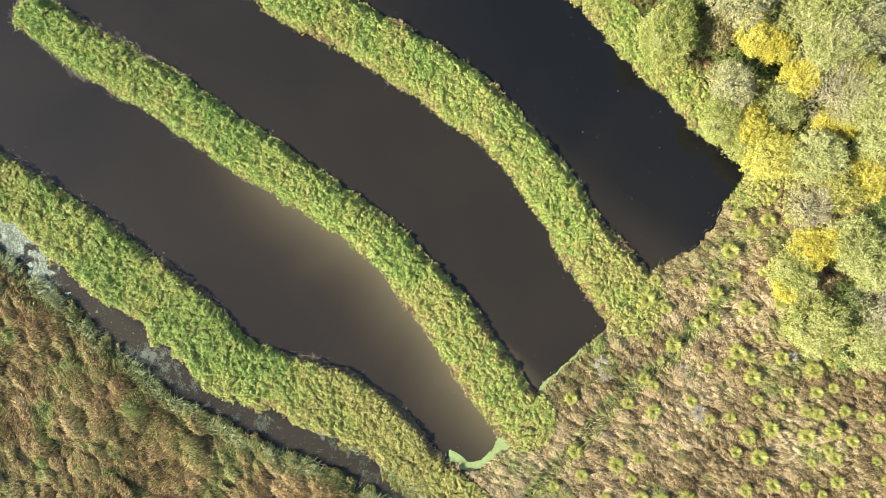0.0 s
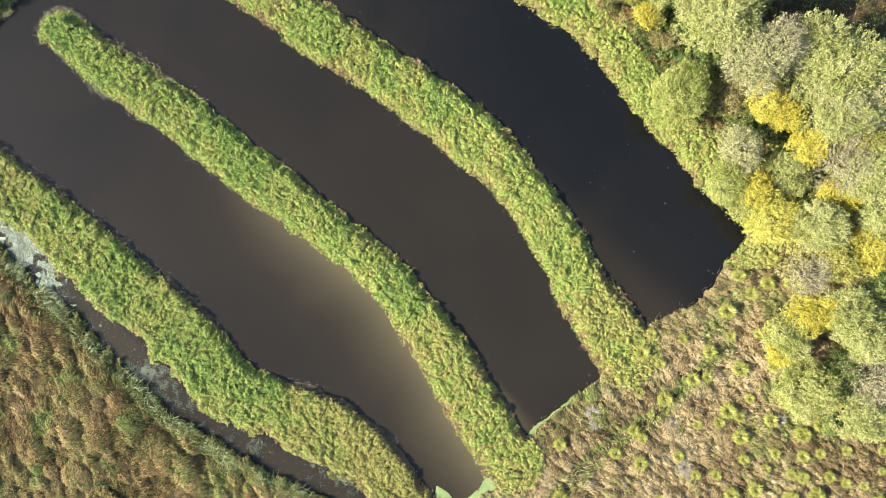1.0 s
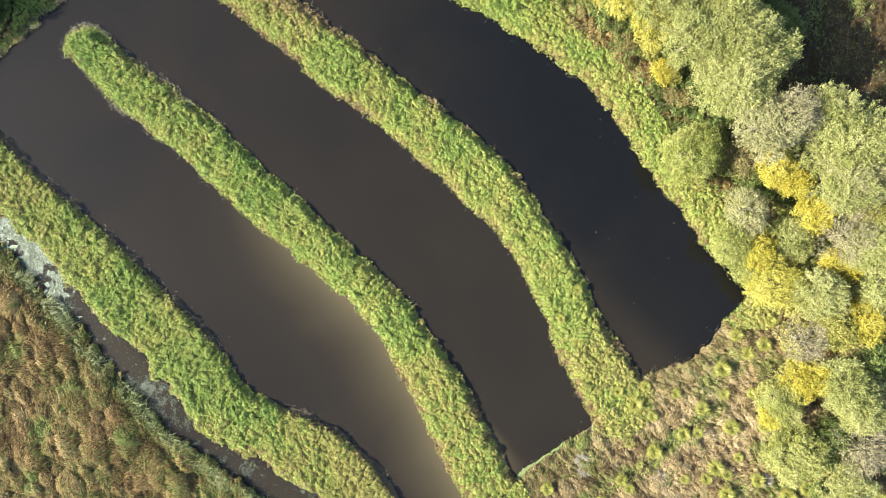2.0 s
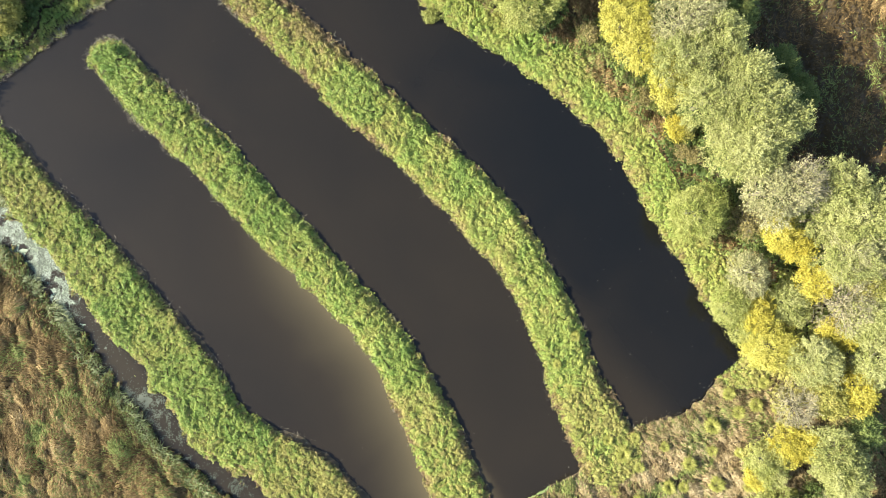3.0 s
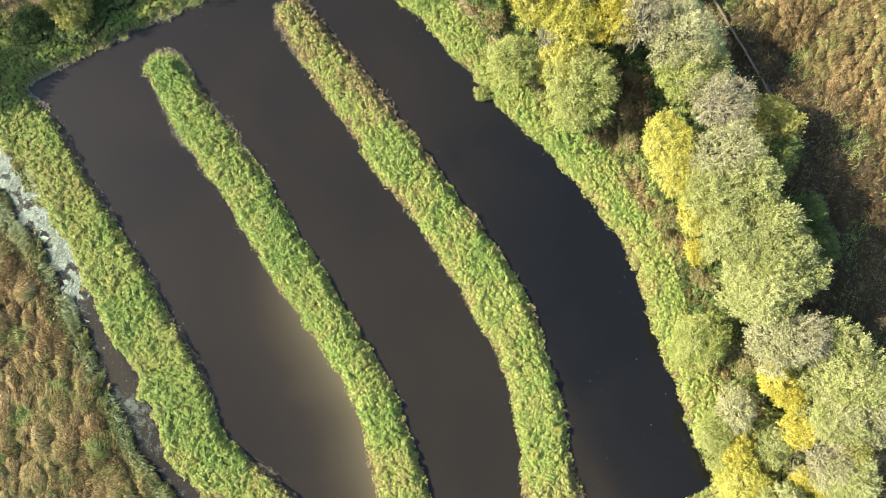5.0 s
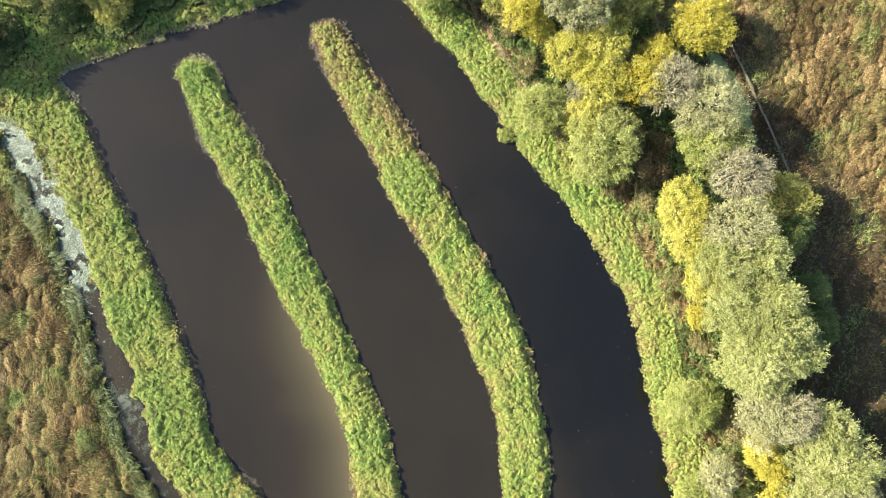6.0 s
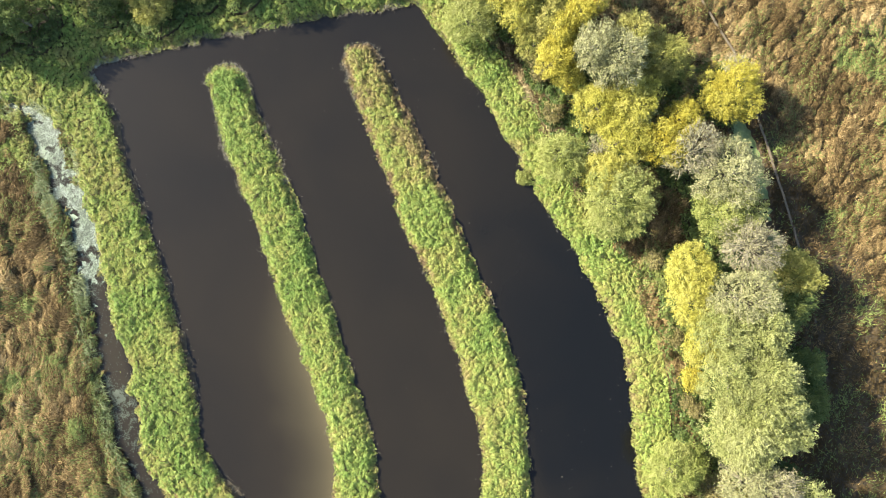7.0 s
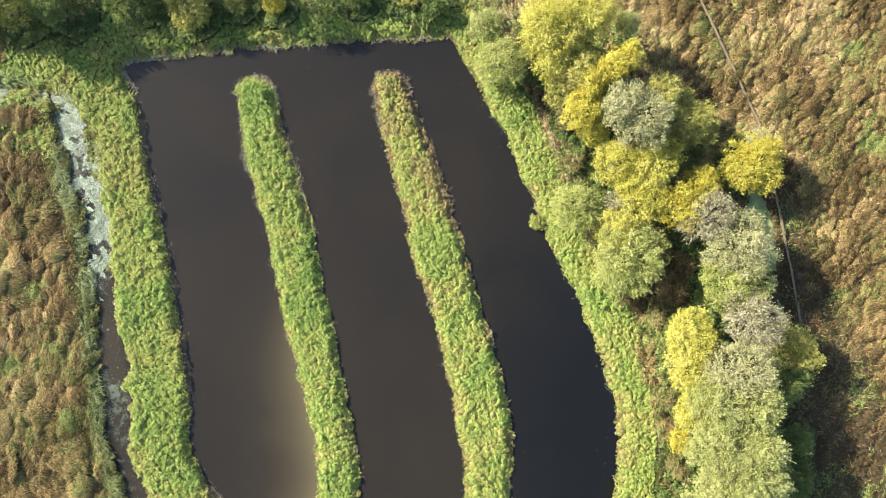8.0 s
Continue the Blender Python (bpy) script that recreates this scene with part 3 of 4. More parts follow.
FLOWN_OVER = in_view_stretch(XX, YY)
LUSH = lush(XX, YY)
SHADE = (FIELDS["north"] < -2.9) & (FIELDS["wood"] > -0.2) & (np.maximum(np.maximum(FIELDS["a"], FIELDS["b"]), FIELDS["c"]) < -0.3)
px, py = sown(800000, LUSH * np.where(SHADE, 0.35, 1.0) * FLOWN_OVER)
keep = field("land", px, py) > -0.24
px, py = px[keep], py[keep]
fa, fb, fc = field("a", px, py), field("b", px, py), field("c", px, py)
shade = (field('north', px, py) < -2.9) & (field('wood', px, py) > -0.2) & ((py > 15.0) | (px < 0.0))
thicket = (field('north', px, py) < -2.9) & (field('wood', px, py) > -0.2) & ~shade
groups = [("bank_plants", "lush green herbs covering the narrow bank", (fa > -0.3) & (fb < -0.3), 0.58, 0.06),
          ("bank_plants", "lush yellow-green herbs covering the narrow bank", (fb > -0.3), 0.58, 0.12),
          ("bank_plants", "bright green herbs on the broad bank beside the ditch", (fc > -0.3) & (fa < -0.3) & (fb < -0.3), 0.58, 0.1),
          ("bank_plants", "yellow-green herbs along the pond shore", (fa < -0.3) & (fb < -0.3) & (fc < -0.3) & ~shade & ~thicket, 0.62, 0.1),
          ("thicket", "yellow-green thicket between the trees by the pond's end", (fa < -0.3) & (fb < -0.3) & (fc < -0.3) & thicket, 1.5, 0.2),
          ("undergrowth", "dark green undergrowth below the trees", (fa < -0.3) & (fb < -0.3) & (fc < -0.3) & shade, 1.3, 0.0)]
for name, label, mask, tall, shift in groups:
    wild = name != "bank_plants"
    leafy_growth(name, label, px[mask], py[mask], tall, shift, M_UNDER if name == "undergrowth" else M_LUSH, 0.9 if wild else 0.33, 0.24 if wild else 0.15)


# ---- dry sedge ----
def sedge(name, label, x, y, tone_shift, tufted, cell, lie, swirl, long=1.0, olive=0.0, gaps=0.4, stray=0.3, drawn=1.8, material=M_DRY):
    """Dead sedge: thin blades that hang from hummocks, more or less combed by wind and flood."""
    n = len(x)
    z0 = ground_z(x, y)
    flow = lie + swirl * (fractal(x, y, 6.0, 9) - 0.5) + 1.6 * (value_noise(x, y, 1.7, 10) - 0.5)
    ca, sa = math.cos(lie), math.sin(lie)
    px, py = (x * ca + y * sa) / drawn, y * ca - x * sa
    small, large = ([c[0], c[1] * ca / drawn - c[2] * sa, c[1] * sa / drawn + c[2] * ca, *c[3:]] for c in (clumps(px, py, cell, 5), clumps(px, py, 2.1 * cell, 8)))
    domes = [np.sqrt(np.clip(1 - (c[0] / 0.85) ** 2, 0, 1)) for c in (small, large)]
    tops = [cell * (0.15 + 0.7 * small[3]), 1.5 * cell * (0.9 * large[3] - 0.2)]
    pick = tops[1] * domes[1] > tops[0] * domes[0]
    d, ox, oy, c1, c2, c3 = (np.where(pick, b, a) for a, b in zip(small, large))
    dome, h = np.where(pick, domes[1], domes[0]), np.where(pick, tops[1], tops[0]) * (0.6 + 0.6 * value_noise(x, y, 3.0, 7)) * (1 - 0.7 * smooth(-2.2, -0.3, field('d', x, y)))
    keep = ((d < 0.66) | (rng.random(n) < gaps)) & (rng.random(n) > 0.7 * smooth(-1.6, 1.0, line_reach(x, y, WET_SHADE))) & (rng.random(n) > 0.8 * smooth(-0.3, 0.15, field('track', x, y)))
    x, y, z0, d, ox, oy, c1, c2, c3, dome, h, flow = (q[keep] for q in (x, y, z0, d, ox, oy, c1, c2, c3, dome, h, flow))
    n = len(x)
    z = z0 + 0.05 + h * dome * (1 - 0.35 * rng.random(n) ** 2)
    slope = (0.4 + 0.8 * c1) * d * 1.2
    combed = (rng.random(n) > tufted)[:, None]
    out = np.stack([ox, oy, -slope * 0.8], 1) + rng.normal(0, 0.35, (n, 3))
    along = np.stack([np.cos(flow), np.sin(flow), -(np.cos(flow) * ox + np.sin(flow) * oy) * slope], 1) + rng.normal(0, stray, (n, 3))
    way = unit(np.where(combed, along, out))
    up = np.stack([ox * slope, oy * slope, np.ones(n)], 1) + rng.normal(0, 0.3, (n, 3))
    side = unit(np.cross(up, way))
    length = long * rng.uniform(0.22, 0.5, n) * (1.7 - tufted)
    v, loops, sizes = leaf_tris(np.stack([x, y, z], 1), way, side, length, rng.uniform(0.045, 0.095, n))
    # sedge tone drops for wet ground and for the tree belt's shade together
    wet_shade = smooth(-1.6, 1.0, line_reach(x, y, WET_SHADE))
    tone = 0.5 - 0.05 * smooth(44.0, 56.0, y) - 0.5 * wet_shade - 0.1 * smooth(-9.0, -6.0, field('north', x, y)) + 0.85 * (fractal(x, y, 5.0, 0) - 0.5) + tone_shift + 0.4 * (c2 - 0.5) + rng.normal(0, 0.15, n)
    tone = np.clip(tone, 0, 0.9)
    green = 0.7 * smooth(0.6, 0.78, fractal(x, y, 3.5, 11)) + 0.02 + olive * smooth(0.35, 0.7, value_noise(x, y, 2.2, 2)) + 0.25 * smooth(3.4, 0.8, field('ring', x, y)) * (x > 4) + 0.75 * smooth(-0.7, 0.0, field('track', x, y))
    green = np.maximum(green + 0.35 * (c3 > 0.93), 0.7 * smooth(-2.0, -0.5, field('d', x, y))) > rng.random(n) * 1.15
    tone = np.where(green, 1.0 - 0.05 * rng.random(n), tone)
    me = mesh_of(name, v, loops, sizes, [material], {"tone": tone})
    tagged(part(name, me), label, "sedge", kind="stuff")


sx, sy = sown(730000, (1 - LUSH) * FLOWN_OVER * (FIELDS["land"] > 0.1) * (np.maximum(np.maximum(FIELDS["a"], FIELDS["b"]), FIELDS["c"]) < -0.3))
clear = ~((sx < 1.0) & (sy < 16.0) & (field("ring", sx, sy) < 2.6 + 1.2 * smooth(4.0, 9.0, sy)))          # only herbs between the pond and the ditch
sx, sy = sx[clear], sy[clear]
west = (sx + sy * 0.2 < -2) & (sy < 14)
east = ~west & (sy + 0.9 * sx < 32)
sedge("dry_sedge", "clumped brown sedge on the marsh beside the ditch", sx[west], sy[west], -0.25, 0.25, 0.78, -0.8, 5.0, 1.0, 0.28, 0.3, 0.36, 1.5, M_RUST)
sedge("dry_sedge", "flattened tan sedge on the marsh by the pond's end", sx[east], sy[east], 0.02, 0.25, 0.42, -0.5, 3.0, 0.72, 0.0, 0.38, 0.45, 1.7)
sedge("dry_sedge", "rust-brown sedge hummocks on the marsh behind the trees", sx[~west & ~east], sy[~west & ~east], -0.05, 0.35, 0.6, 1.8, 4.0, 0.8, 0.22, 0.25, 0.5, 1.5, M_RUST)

# green reeds along the far side of the ditch, leaning over it
qx, qy = scatter(700000, (-58.0, 2.0, -24.0, 14.0))
reach, c_reach = field("d", qx, qy), field("c", qx, qy)
patch = smooth(0.3, 0.62, value_noise(qx, qy, 1.7, 5)) * smooth(-1.5, -0.6, reach) * smooth(0.15, -0.3, reach)
keep = (c_reach < -0.1) & (rng.random(len(qx)) < (0.24 + 0.28 * smooth(-26.0, -34.0, qx)) * patch )
qx, qy = qx[keep], qy[keep]
n = len(qx)
v, loops, sizes = blades(np.stack([qx, qy, np.maximum(ground_z(qx, qy), 0.0)], 1), rng.normal(0.35, 0.6, n) + 1.2 * (value_noise(qx, qy, 1.5, 8) - 0.5), rng.uniform(0.35, 1.2, n), rng.uniform(0.4, 1.1, n), rng.uniform(0.025, 0.05, n), rng.uniform(0.4, 1.3, n))
tone = np.clip(rng.normal(0.4, 0.2, n) + 0.6 * (value_noise(qx, qy, 1.2, 9) - 0.5), 0, 1)
tagged(part("ditch_reeds", mesh_of("ditch_reeds", v, loops, sizes, [M_REED], {"tone": np.concatenate([tone, tone])})), "soft grey-green reeds leaning over the ditch", "reeds", kind="stuff")


# ---- tussocks ----
def tussock_mesh(name, seed, material, radius, tall):
    r = np.random.default_rng(seed)
    n = 330
    az = r.random(n) * 2 * np.pi
    rise = np.arcsin(r.uniform(0.25, 1.0, n))
    off = radius * 0.42 * np.sqrt(r.random(n))
    base = np.stack([np.cos(az) * off, np.sin(az) * off, r.uniform(0.15, 0.6, n) * tall * (1 - (off / radius) ** 2)], 1)
    length = radius * r.uniform(0.35, 0.85, n)
    v, loops, sizes = blades(base, az + r.normal(0, 0.5, n), rise, length, r.uniform(0.03, 0.06, n), r.uniform(0.9, 2.1, n))
    tone = np.clip(0.25 + 0.55 * np.sin(rise) + r.normal(0, 0.15, n), 0, 1)
    return mesh_of(name, v, loops, sizes, [material], {"tone": np.concatenate([tone, tone])})


TUSSOCKS = [
    (16.8, -3.4), (18.9, -7.1), (20.1, -2.0), (17.5, -1.8), (24.1, -1.5), (22.4, -2.9),
    (25.0, -4.1), (21.2, -5.3), (22.4, -5.0), (16.6, -9.9), (21.8, -9.0), (24.2, -7.7),
    (25.2, -8.1), (23.5, -8.7), (25.4, -9.8), (27.8, -8.2), (30.4, -9.2), (25.8, -11.6),
    (32.1, -10.7), (30.7, -11.0), (27.7, -12.3), (21.9, -13.2), (25.0, -14.6), (26.9, -14.0),
    (29.8, -12.6), (30.8, -12.8), (25.9, -16.3), (29.8, -14.5), (31.9, -14.1), (31.6, -15.7),
    (33.6, -15.0), (34.4, -13.0), (32.2, -16.4), (34.3, -10.3), (17.3, -10.5), (17.3, -12.6),
    (29.4, -7.0), (9.1, -18.7), (11.4, -17.8), (16.1, -16.4), (14.2, -16.9), (27.7, -3.6),
    (26.4, -1.1), (23.6, 0.6),
]
tussock_meshes = [tussock_mesh("tussock_sedge", 20 + s, M_TUSSOCK, 0.85, 0.85) for s in range(4)]
grey_mesh = tussock_mesh("dead_tussock", 31, M_GREY_TUFT, 0.7, 0.5)
spots = [(x, y, 0.7 + 0.4 * (0.5 + 0.5 * math.sin(12.9 * x + 7.7 * y))) for x, y in TUSSOCKS]
tx, ty = scatter(1500, (8.0, 40.0, -30.0, 6.0))
for x, y in zip(tx, ty):
    want = smooth(12, 34, x - 0.2 * y)
    one = np.array([x]), np.array([y])
    if field("land", *one)[0] > 0.8 and rng.random() < 0.06 + 0.74 * want and min((x - a) ** 2 + (y - b) ** 2 for a, b, _ in spots) > 1.5 ** 2 and y + 0.9 * x < 30:
        seen = -18.5 < y and x < 36 and any((x - a) ** 2 + (y - b) ** 2 < 25 for a, b in TUSSOCKS) and x < 29
        if not seen or rng.random() < 0.35:
            spots.append((x, y, rng.uniform(0.55, 1.0)))
for i, (x, y, s) in enumerate(spots):
    ob = part("tussock_sedge", tussock_meshes[i % 4])
    ob.location = (x, y, float(ground_z(np.array([x]), np.array([y]))[0]) + 0.08)
    ob.rotation_euler = (0, 0, rng.random() * 6.28)
    ob.scale = (s, s, s * rng.uniform(0.85, 1.2))
    tagged(ob, "yellow-green sedge tussock standing in flattened dry sedge", "tussock", "tussocks on the marsh")
for x, y in [(13.1, -8.8), (13.4, -9.5), (19.7, -9.3), (21.1, -12.7), (28.6, -8.2)]:
    ob = part("dead_tussock", grey_mesh)
    ob.scale = (1.25, 1.25, 0.9)
    ob.location = (x, y, float(ground_z(np.array([x]), np.array([y]))[0]))
    ob.rotation_euler = (0, 0, rng.random() * 6.28)
    tagged(ob, "dead grey sedge tussock on the marsh", "tussock", "dead tussocks")


# ---- trees ----
def sticks(starts, ends, r0, r1, sides=5):
    """Tapered sticks joined into one mesh."""
    n = len(starts)
    d = unit(ends - starts)
    ref = np.where(np.abs(d[:, 2:3]) > 0.9, np.array([[1.0, 0, 0]]), np.array([[0, 0, 1.0]]))
    u = unit(np.cross(d, ref))
    w = np.cross(d, u)
    a = np.arange(sides) * 2 * np.pi / sides
    ringv = u[:, None] * np.cos(a)[None, :, None] + w[:, None] * np.sin(a)[None, :, None]
    v = np.concatenate([starts[:, None] + ringv * np.reshape(r0, (-1, 1, 1)), ends[:, None] + ringv * np.reshape(r1, (-1, 1, 1))], 1).reshape(-1, 3)
    i = np.arange(sides)
    quad = np.stack([i, (i + 1) % sides, (i + 1) % sides + sides, i + sides], 1)
    caps = np.stack([i[::-1], i + sides], 0)
    k = np.arange(n)[:, None, None] * 2 * sides
    loops = np.concatenate([(k + quad[None]).ravel(), (k + caps[None]).ravel()])
    sizes = np.concatenate([np.full(n * sides, 4), np.full(2 * n, sides)])
    return v, loops, sizes


LOOKS = {"willow": "pale grey-green willow", "lime": "round yellow-green willow bush", "yellow": "bright yellow autumn tree", "gold": "golden-leaved autumn tree",
         "olive": "olive-brown autumn tree", "green": "dark green shrub", "brown": "brown half-bare shrub", "bare": "nearly bare grey tree with pale twigs",
         "silver": "silvery willow with thinning leaves and pale branches"}
LEAVES = {"bare": 5, "brown": 12, "silver": 16}      # leaves on each spray; other kinds are full
TWIGS = {"bare": 1.0, "silver": 0.55, "brown": 0.4, "willow": 0.12}


def tree(x, y, r, kind, tall, seed=0):
    """A tapered trunk, limbs, and a crown of leafy sprays over uneven lobes."""
    g = np.random.default_rng(1000 + seed)
    z0 = float(ground_z(np.array([x]), np.array([y]))[0]) - 0.1
    root = new("tree")
    root.location = (x, y, z0)
    tagged(root, LOOKS[kind] + (" beside the pond" if tall < 9 else " in the wood"), "tree", "trees round the pond")
    bark = M_PALE_BARK if kind in ("bare", "willow", "silver") else M_BARK
    half = max(min(0.8 * r, 0.48 * tall), 0.33 * tall)           # half the crown's height
    lean = g.normal(0, 0.1, 2) * r
    core = np.array([lean[0], lean[1], tall - half])
    # trunk
    p = np.array([[0, 0, 0], [lean[0] * 0.3, lean[1] * 0.3, core[2] * 0.45], core, [lean[0] * 1.2, lean[1] * 1.2, tall - 0.3 * half]])
    rad = np.array([0.16, 0.13, 0.09, 0.03]) * (0.4 + 0.28 * r)
    v, l, s = sticks(p[:-1], p[1:], rad[:-1], rad[1:], 8)
    part("trunk", mesh_of("trunk", v, l, s, [bark]), root)
    # lobes: the crown swells round some ways out of its core, with clefts between them
    lobes = unit(g.normal(0, 1, (int(12 + 5 * r), 3)) * np.array([1, 1, 0.8]) + np.array([0, 0, 0.5]))
    swell = g.uniform(0.72, 1.12, len(lobes))
    axes = np.array([r, r * g.uniform(0.88, 1.1), half])

    def shell(ways):
        near = ways @ lobes.T
        k = near.argmax(1)
        top = near[np.arange(len(ways)), k]
        return swell[k] * (0.72 + 0.28 * smooth(0.72, 0.98, top)), k

    limbs = []
    for e in range(7):
        tip = core + lobes[e] * axes * 0.8
        start = p[1] + (p[2] - p[1]) * g.uniform(0.2, 1.0)
        bend = start * 0.45 + tip * 0.55 + np.array([0, 0, -0.1 * r])
        v, l, s = sticks(np.array([start, bend]), np.array([bend, tip]), rad[2] * np.array([0.8, 0.5]), rad[2] * np.array([0.5, 0.15]), 6)
        limbs.append(part("limb", mesh_of("limb", v, l, s, [bark]), root))
    # sprays
    n = int(105 * r * r) + 40
    d = unit(g.normal(0, 1, (n, 3)) + np.array([0, 0, 0.45]))
    d[:, 2] = np.where(d[:, 2] < -0.5, -d[:, 2], d[:, 2])
    reach, lobe = shell(d)
    reach = reach * (1 - 0.3 * g.random(n) ** 2.2)
    foot = core + d * axes * reach[:, None]
    axis_way = unit(d * np.array([1, 1, 0.7]) + np.array([0, 0, 0.35]) + g.normal(0, 0.4, (n, 3)))
    span = g.uniform(0.3, 0.75, n) * (0.6 + 0.2 * r)
    if kind in TWIGS:
        some = g.random(n) < TWIGS[kind]
        a, b = foot[some] - axis_way[some] * (0.5 * span[some])[:, None], foot[some] + axis_way[some] * (0.6 * span[some])[:, None]
        boughs = unit(g.normal(0, 1, (int(14 * r * TWIGS[kind]) + 3, 3)) + np.array([0, 0, 0.7]))
        mids = core + boughs * axes * 0.45 + g.normal(0, 0.06, boughs.shape) * r
        tips = core + boughs * axes * (shell(boughs)[0] * 1.02)[:, None]
        a, b = np.vstack([a, np.tile(core - [0, 0, 0.2 * half], (len(mids), 1)), mids]), np.vstack([b, mids, tips])
        m = some.sum()
        thick = np.concatenate([np.full(m, 0.016), np.full(len(mids), 0.05), np.full(len(mids), 0.035)])
        thin = np.concatenate([np.full(m, 0.007), np.full(len(mids), 0.035), np.full(len(mids), 0.012)])
        own = (unit(b - core) @ lobes[:7].T).argmax(1)
        for e, limb in enumerate(limbs):
            if (own == e).any():
                v, l, s = sticks(a[own == e], b[own == e], thick[own == e], thin[own == e], 3)
                tagged(part("brushwood", mesh_of("brushwood", v, l, s, [bark]), limb, "fine pale twigs"), kind="stuff")
    # leaves
    count = 13 if x < -33 and tall > 6.5 else LEAVES.get(kind, 24)
    j = np.repeat(np.arange(n), count)
    m = len(j)
    along = g.random(m)
    spread = 0.15 * (1.1 - 0.7 * along)
    base = foot[j] + axis_way[j] * (span[j] * (along - 0.35))[:, None] + g.normal(0, 1, (m, 3)) * spread[:, None]
    way = unit(axis_way[j] + g.normal(0, 0.55, (m, 3)))
    side = unit(np.cross(way, d[j] * 0.9 + np.array([0, 0, 0.35]) + g.normal(0, 0.26, (m, 3))))
    length = g.uniform(0.07, 0.15, m)
    v, l, s = leaf_tris(base, way, side, length, length * g.uniform(0.55, 0.9, m))
    lobe_tone, spray_tone = g.normal(0, 0.13, len(lobes)), g.normal(0, 0.14, n)
    tone = np.clip(0.42 + lobe_tone[lobe][j] + spray_tone[j] + g.normal(0, 0.07, m), 0, 1)
    part("crown", mesh_of("crown", v, l, s, [CROWNS[kind]], {"tone": tone}), root)
    return root


for i, (x, y, r, kind, *up) in enumerate(WOOD):
    tree(x, y, r * (1.14 if y < 14 or kind in ("willow", "gold") else 1.1), kind, up[0] if up else 1.0 + 0.9 * r, seed=i)
# taller wood behind the far shore, whose shade lies over it
for i in range(8):
    along = 0.18 * i - 0.3
    tree(-60.8 + 20.0 * along + 1.2 * math.sin(2.3 * i), 10.4 + 22.0 * along + 1.0 * math.cos(1.7 * i), 3.1 + 0.4 * math.sin(5.1 * i), "olive" if i % 4 == 1 else "green", 7.8 + 0.7 * math.sin(3.3 * i), seed=200 + i)


# ---- floating growth ----
def film(name, label, material, box, inside, z=0.012, cell=0.1):
    """A thin floating sheet with an irregular outline."""
    xs, ys = np.arange(box[0], box[1], cell), np.arange(box[2], box[3], cell)
    gx, gy = np.meshgrid(xs, ys, indexing="ij")
    ok = inside(gx, gy) & (land_of(gx, gy) < 0.25)
    ii, jj = np.nonzero(ok)
    if not len(ii):
        return
    ny = len(ys) + 1
    k = ii * ny + jj
    loops = np.stack([k, k + ny, k + ny + 1, k + 1], 1)
    used, flat = np.unique(loops.ravel(), return_inverse=True)
    ux, uy = box[0] + (used // ny - 0.5) * cell, box[2] + (used % ny - 0.5) * cell
    ux, uy = ux + (value_noise(ux, uy, 0.17, 3) - 0.5) * cell, uy + (value_noise(ux, uy, 0.17, 4) - 0.5) * cell
    v = np.stack([ux, uy, z + 0.01 * value_noise(ux, uy, 0.3, 5)], 1)
    me = mesh_of(name, v, flat.ravel(), np.full(len(k), 4), [material])
    tagged(part(name, me), label, "algae", kind="stuff")


film("duckweed", "pale grey-green duckweed floating on the ditch", M_ALGAE, (-57, -30.0, -5.5, 14.5),
     lambda x, y: (line_reach(x, y, LINE_D) > -0.5) & (0.7 * fractal(x, y, 2.4, 6) + 0.3 * value_noise(x, y, 0.35, 2) > 0.40 + 0.3 * smooth(-36, -29, x)))
film("duckweed", "scraps of duckweed on the dark ditch", M_FROND, (-31.0, 0.0, -25.0, -3.0),
     lambda x, y: (line_reach(x, y, LINE_D) > -0.3) & (fractal(x, y, 0.9, 7) > 0.76))
film("duckweed", "torn scraps of duckweed along the ditch", M_ALGAE, (-52.0, -29.0, -5.5, 9.0),
     lambda x, y: (line_reach(x, y, LINE_D) > -0.8) & (fractal(x, y, 0.55, 9) > 0.58 + 0.3 * smooth(-38, -30, x)))
film("pond_scum", "light green scum in the pond's corner", M_SCUM, (0.5, 6.5, -19.0, -14.5), lambda x, y: outside(x, y, RING) > -0.45 - 0.5 * value_noise(x, y, 0.9, 2))
film("pond_scum", "strip of pale green scum along the shore", M_SCUM, (8.0, 11.3, -11.5, -5.5), lambda x, y: outside(x, y, RING) > 0.05 - 0.3 * value_noise(x, y, 0.8, 2))
film("duckweed", "whitish scum in the far corner of the pond", M_ALGAE, (-46.4, -43.4, 12.4, 17.0), lambda x, y: (outside(x, y, RING) > -0.15 - 0.7 * value_noise(x, y, 0.8, 2)) & (fractal(x, y, 0.6, 4) > 0.42))
film("duckweed", "blue-green duckweed on the narrow drain below the trees", M_SCUM, (2.0, 15.0, 38.5, 48.0), lambda x, y: (line_reach(x, y, LINE_E) > -0.5) & (fractal(x, y, 0.8, 7) > 0.24))


# loose duckweed fronds thinning out from the sheets
dx, dy = scatter(900000, (-57.0, 0.0, -24.0, 14.0))
reach = field("d", dx, dy)
more = 0.7 * fractal(dx, dy, 2.4, 6) + 0.3 * value_noise(dx, dy, 0.35, 2) - 0.40 - 0.34 * smooth(-37, -29, dx)
keep = (reach > -0.7) & (field("land", dx, dy) < 0.15) & (rng.random(len(dx)) < 0.9 * smooth(-0.22, 0.05, more) + 0.02)
dx, dy = dx[keep], dy[keep]
n = len(dx)
heading = rng.random(n) * 6.283
way = np.stack([np.cos(heading), np.sin(heading), np.zeros(n)], 1)
side = np.stack([-np.sin(heading), np.cos(heading), np.zeros(n)], 1)
length = rng.uniform(0.03, 0.11, n)
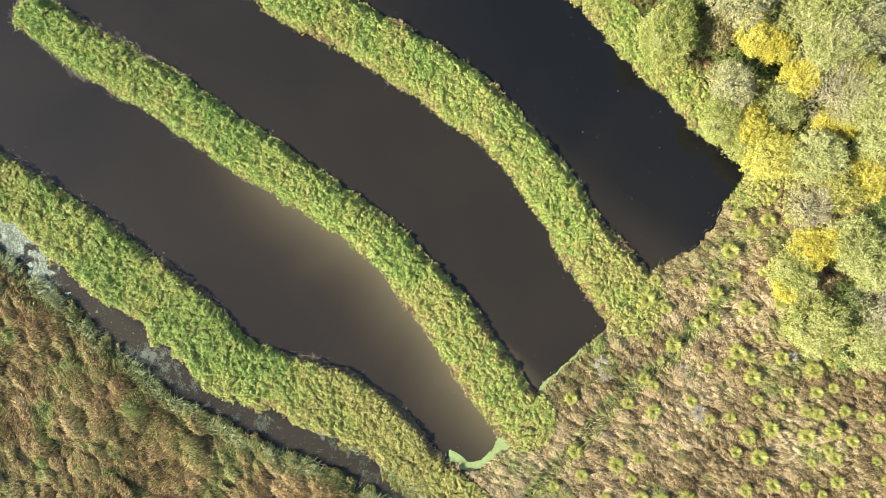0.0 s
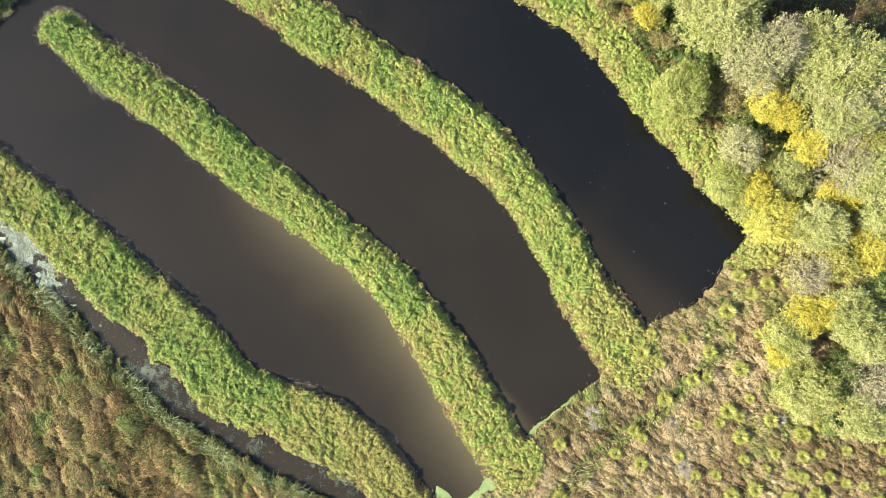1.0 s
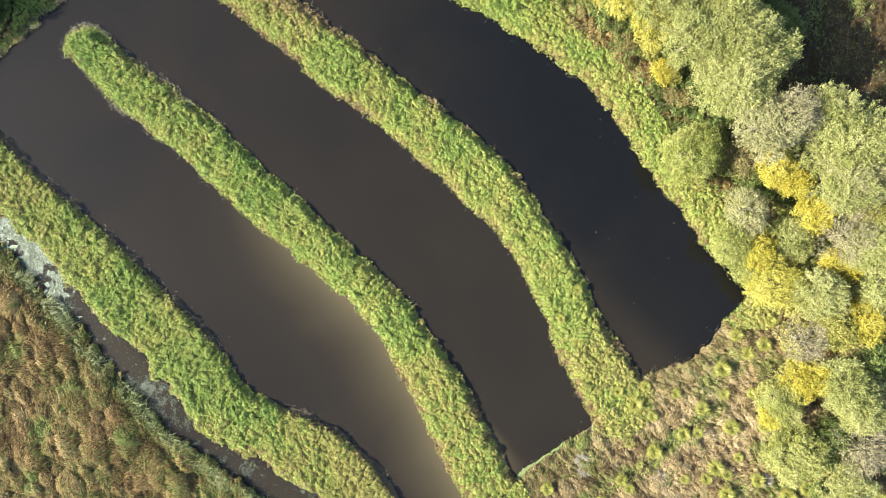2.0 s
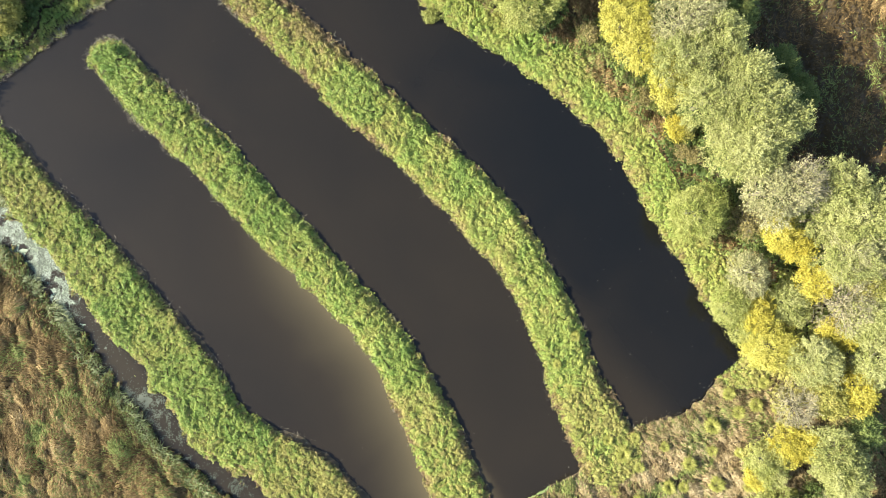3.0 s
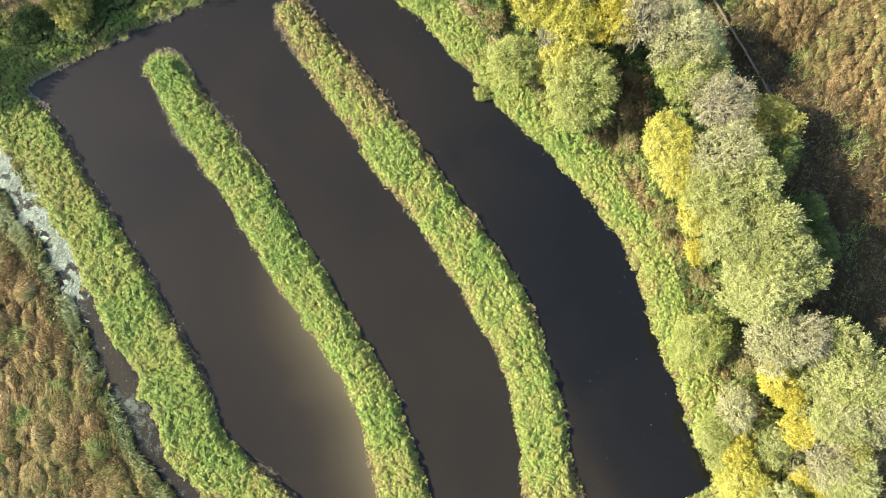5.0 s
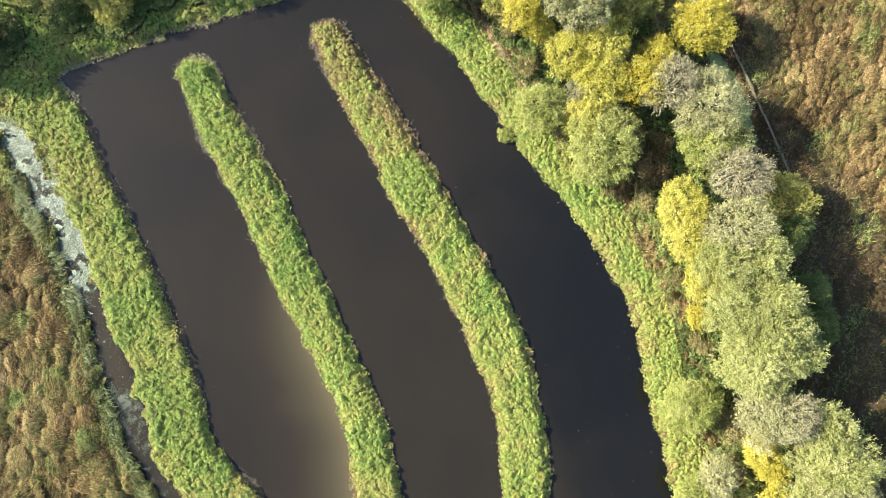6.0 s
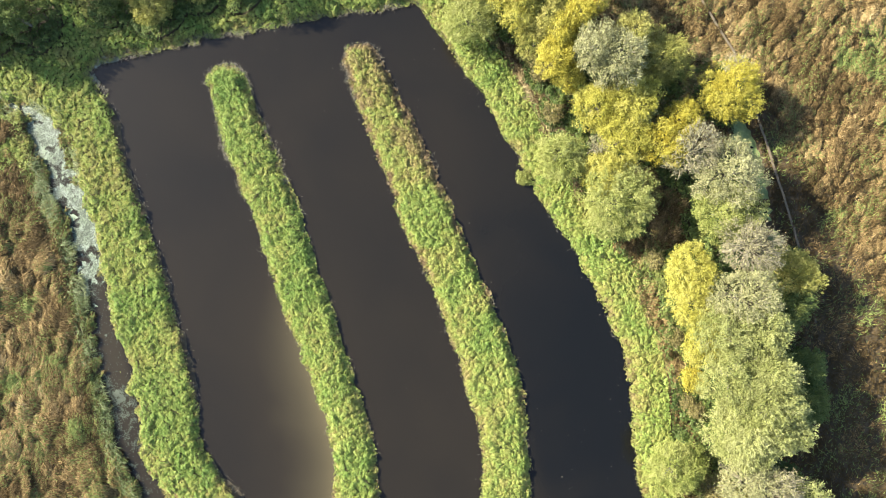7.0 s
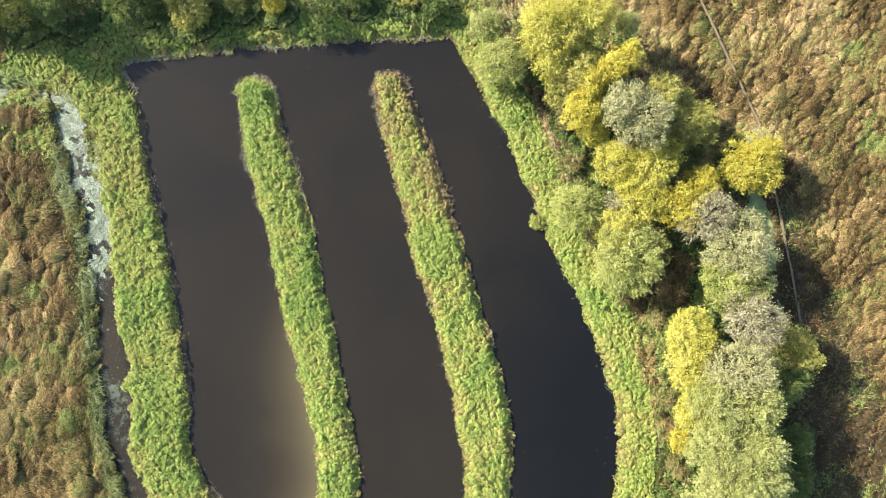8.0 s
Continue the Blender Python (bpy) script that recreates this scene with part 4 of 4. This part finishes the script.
v, loops, sizes = leaf_quads(np.stack([dx, dy, 0.016 + 0.02 * rng.random(n)], 1), way, side, length, length * 0.8, 0.0)
tagged(part("duckweed", mesh_of("duckweed", v, loops, sizes, [M_FROND])), "loose pale duckweed fronds scattered over the ditch", "algae", kind="stuff")


# ---- pale dead stems leaning over the water's edge ----
ex, ey = (np.concatenate(q) for q in zip(scatter(260000), scatter(120000, (-47.0, -24.0, 13.0, 38.0))))
land = field("land", ex, ey)
ring = field("ring", ex, ey)
keep = in_view_stretch(ex, ey) & (land > -0.35) & (land < 0.3) & ((ring < 1.0)) & (rng.random(len(ex)) < 0.3 + 0.7 * smooth(0.45, 0.7, value_noise(ex, ey, 1.4, 9)))
ex, ey = ex[keep], ey[keep]
n = len(ex)
v, loops, sizes = blades(np.stack([ex, ey, np.maximum(ground_z(ex, ey), 0.0) + rng.uniform(0.0, 0.15, n)], 1), rng.random(n) * 6.283, rng.uniform(0.2, 1.3, n), rng.uniform(0.12, 0.38, n), rng.uniform(0.012, 0.028, n), rng.uniform(0.0, 1.0, n))
tone = rng.uniform(0, 1, n) ** 2
tagged(part("dead_stems", mesh_of("dead_stems", v, loops, sizes, [M_GREY_TUFT], {"tone": np.concatenate([tone, tone])})), "pale dead stems along the water's edge", "dead stems", kind="stuff")

# ---- leaves afloat ----
lx, ly = scatter(2600, (-44.0, 25.0, -17.0, 37.0))
near_east = np.exp(-((lx - 13.5) ** 2 + (ly - 14.0) ** 2) / 40.0)
edge = smooth(-1.6, -0.3, field("land", lx, ly))
keep = (field("land", lx, ly) < -0.25) & (rng.random(len(lx)) < 0.02 + 0.5 * near_east + 0.3 * edge)
lx, ly = lx[keep], ly[keep]
n = len(lx)
heading = rng.random(n) * 6.283
way = np.stack([np.cos(heading), np.sin(heading), np.zeros(n)], 1)
side = np.stack([-np.sin(heading), np.cos(heading), np.zeros(n)], 1)
length = rng.uniform(0.04, 0.13, n)
v, loops, sizes = leaf_quads(np.stack([lx, ly, np.full(n, 0.012)], 1), way, side, length, length * 0.7, 0.0)
tagged(part("fallen_leaves", mesh_of("fallen_leaves", v, loops, sizes, [M_LITTER])), "pale fallen leaves afloat on the dark water", "fallen leaves", kind="stuff")


# ---- plank walkway through the marsh ----
def walkway(line):
    root = new("walkway")
    root.location = (line[0][0], line[0][1], 0.25)
    tagged(root, "narrow walkway of weathered planks across the marsh", "walkway")
    inverse = Matrix.Translation(-root.location)
    p = np.array(line, float)
    d = np.r_[0, np.cumsum(np.hypot(*np.diff(p, axis=0).T))]
    at = np.arange(0, d[-1], 1.25)
    qx, qy = np.interp(at, d, p[:, 0]), np.interp(at, d, p[:, 1])
    for i in range(len(at) - 1):
        a, b = Vector((qx[i], qy[i], 0)), Vector((qx[i + 1], qy[i + 1], 0))
        turn = math.atan2(b.y - a.y, b.x - a.x)
        z = 0.72 + 0.05 * math.sin(i * 1.7)
        for off in (0.0,):
            bm = bmesh.new()
            bmesh.ops.create_cube(bm, size=1, matrix=Matrix.Diagonal(((b - a).length - 0.02, 0.19, 0.045, 1)))
            bmesh.ops.bevel(bm, geom=bm.edges[:], offset=0.008, segments=1)
            ob = part("plank", bm, root, material=M_PLANK)
            ob.matrix_local = inverse @ Matrix.Translation((a + b) / 2 + Vector((-math.sin(turn) * off, math.cos(turn) * off, z))) @ Euler((0.02 * math.sin(i), 0, turn + 0.012 * math.sin(3.1 * i))).to_matrix().to_4x4()
        bm = bmesh.new()
        bmesh.ops.create_cube(bm, size=1, matrix=Matrix.Diagonal((0.08, 0.24, 0.08, 1)))
        bmesh.ops.bevel(bm, geom=bm.edges[:], offset=0.01, segments=1)
        ob = part("bearer", bm, root, material=M_PLANK)
        ob.matrix_local = inverse @ Matrix.Translation((a.x, a.y, 0.65)) @ Euler((0, 0, turn)).to_matrix().to_4x4()
        for off in (-0.08, 0.08):
            bm = bmesh.new()
            bmesh.ops.create_cone(bm, segments=7, radius1=0.045, radius2=0.04, depth=0.95, cap_ends=True)
            ob = part("post", bm, root, material=M_PLANK)
            ob.matrix_local = inverse @ Matrix.Translation((a.x - math.sin(turn) * off, a.y + math.cos(turn) * off, 0.23))


walkway([(-14.0, 56.2), (-9.5, 54.4), (1.2, 50.2), (6.1, 46.9), (14.7, 40.8), (21.8, 34.8)])
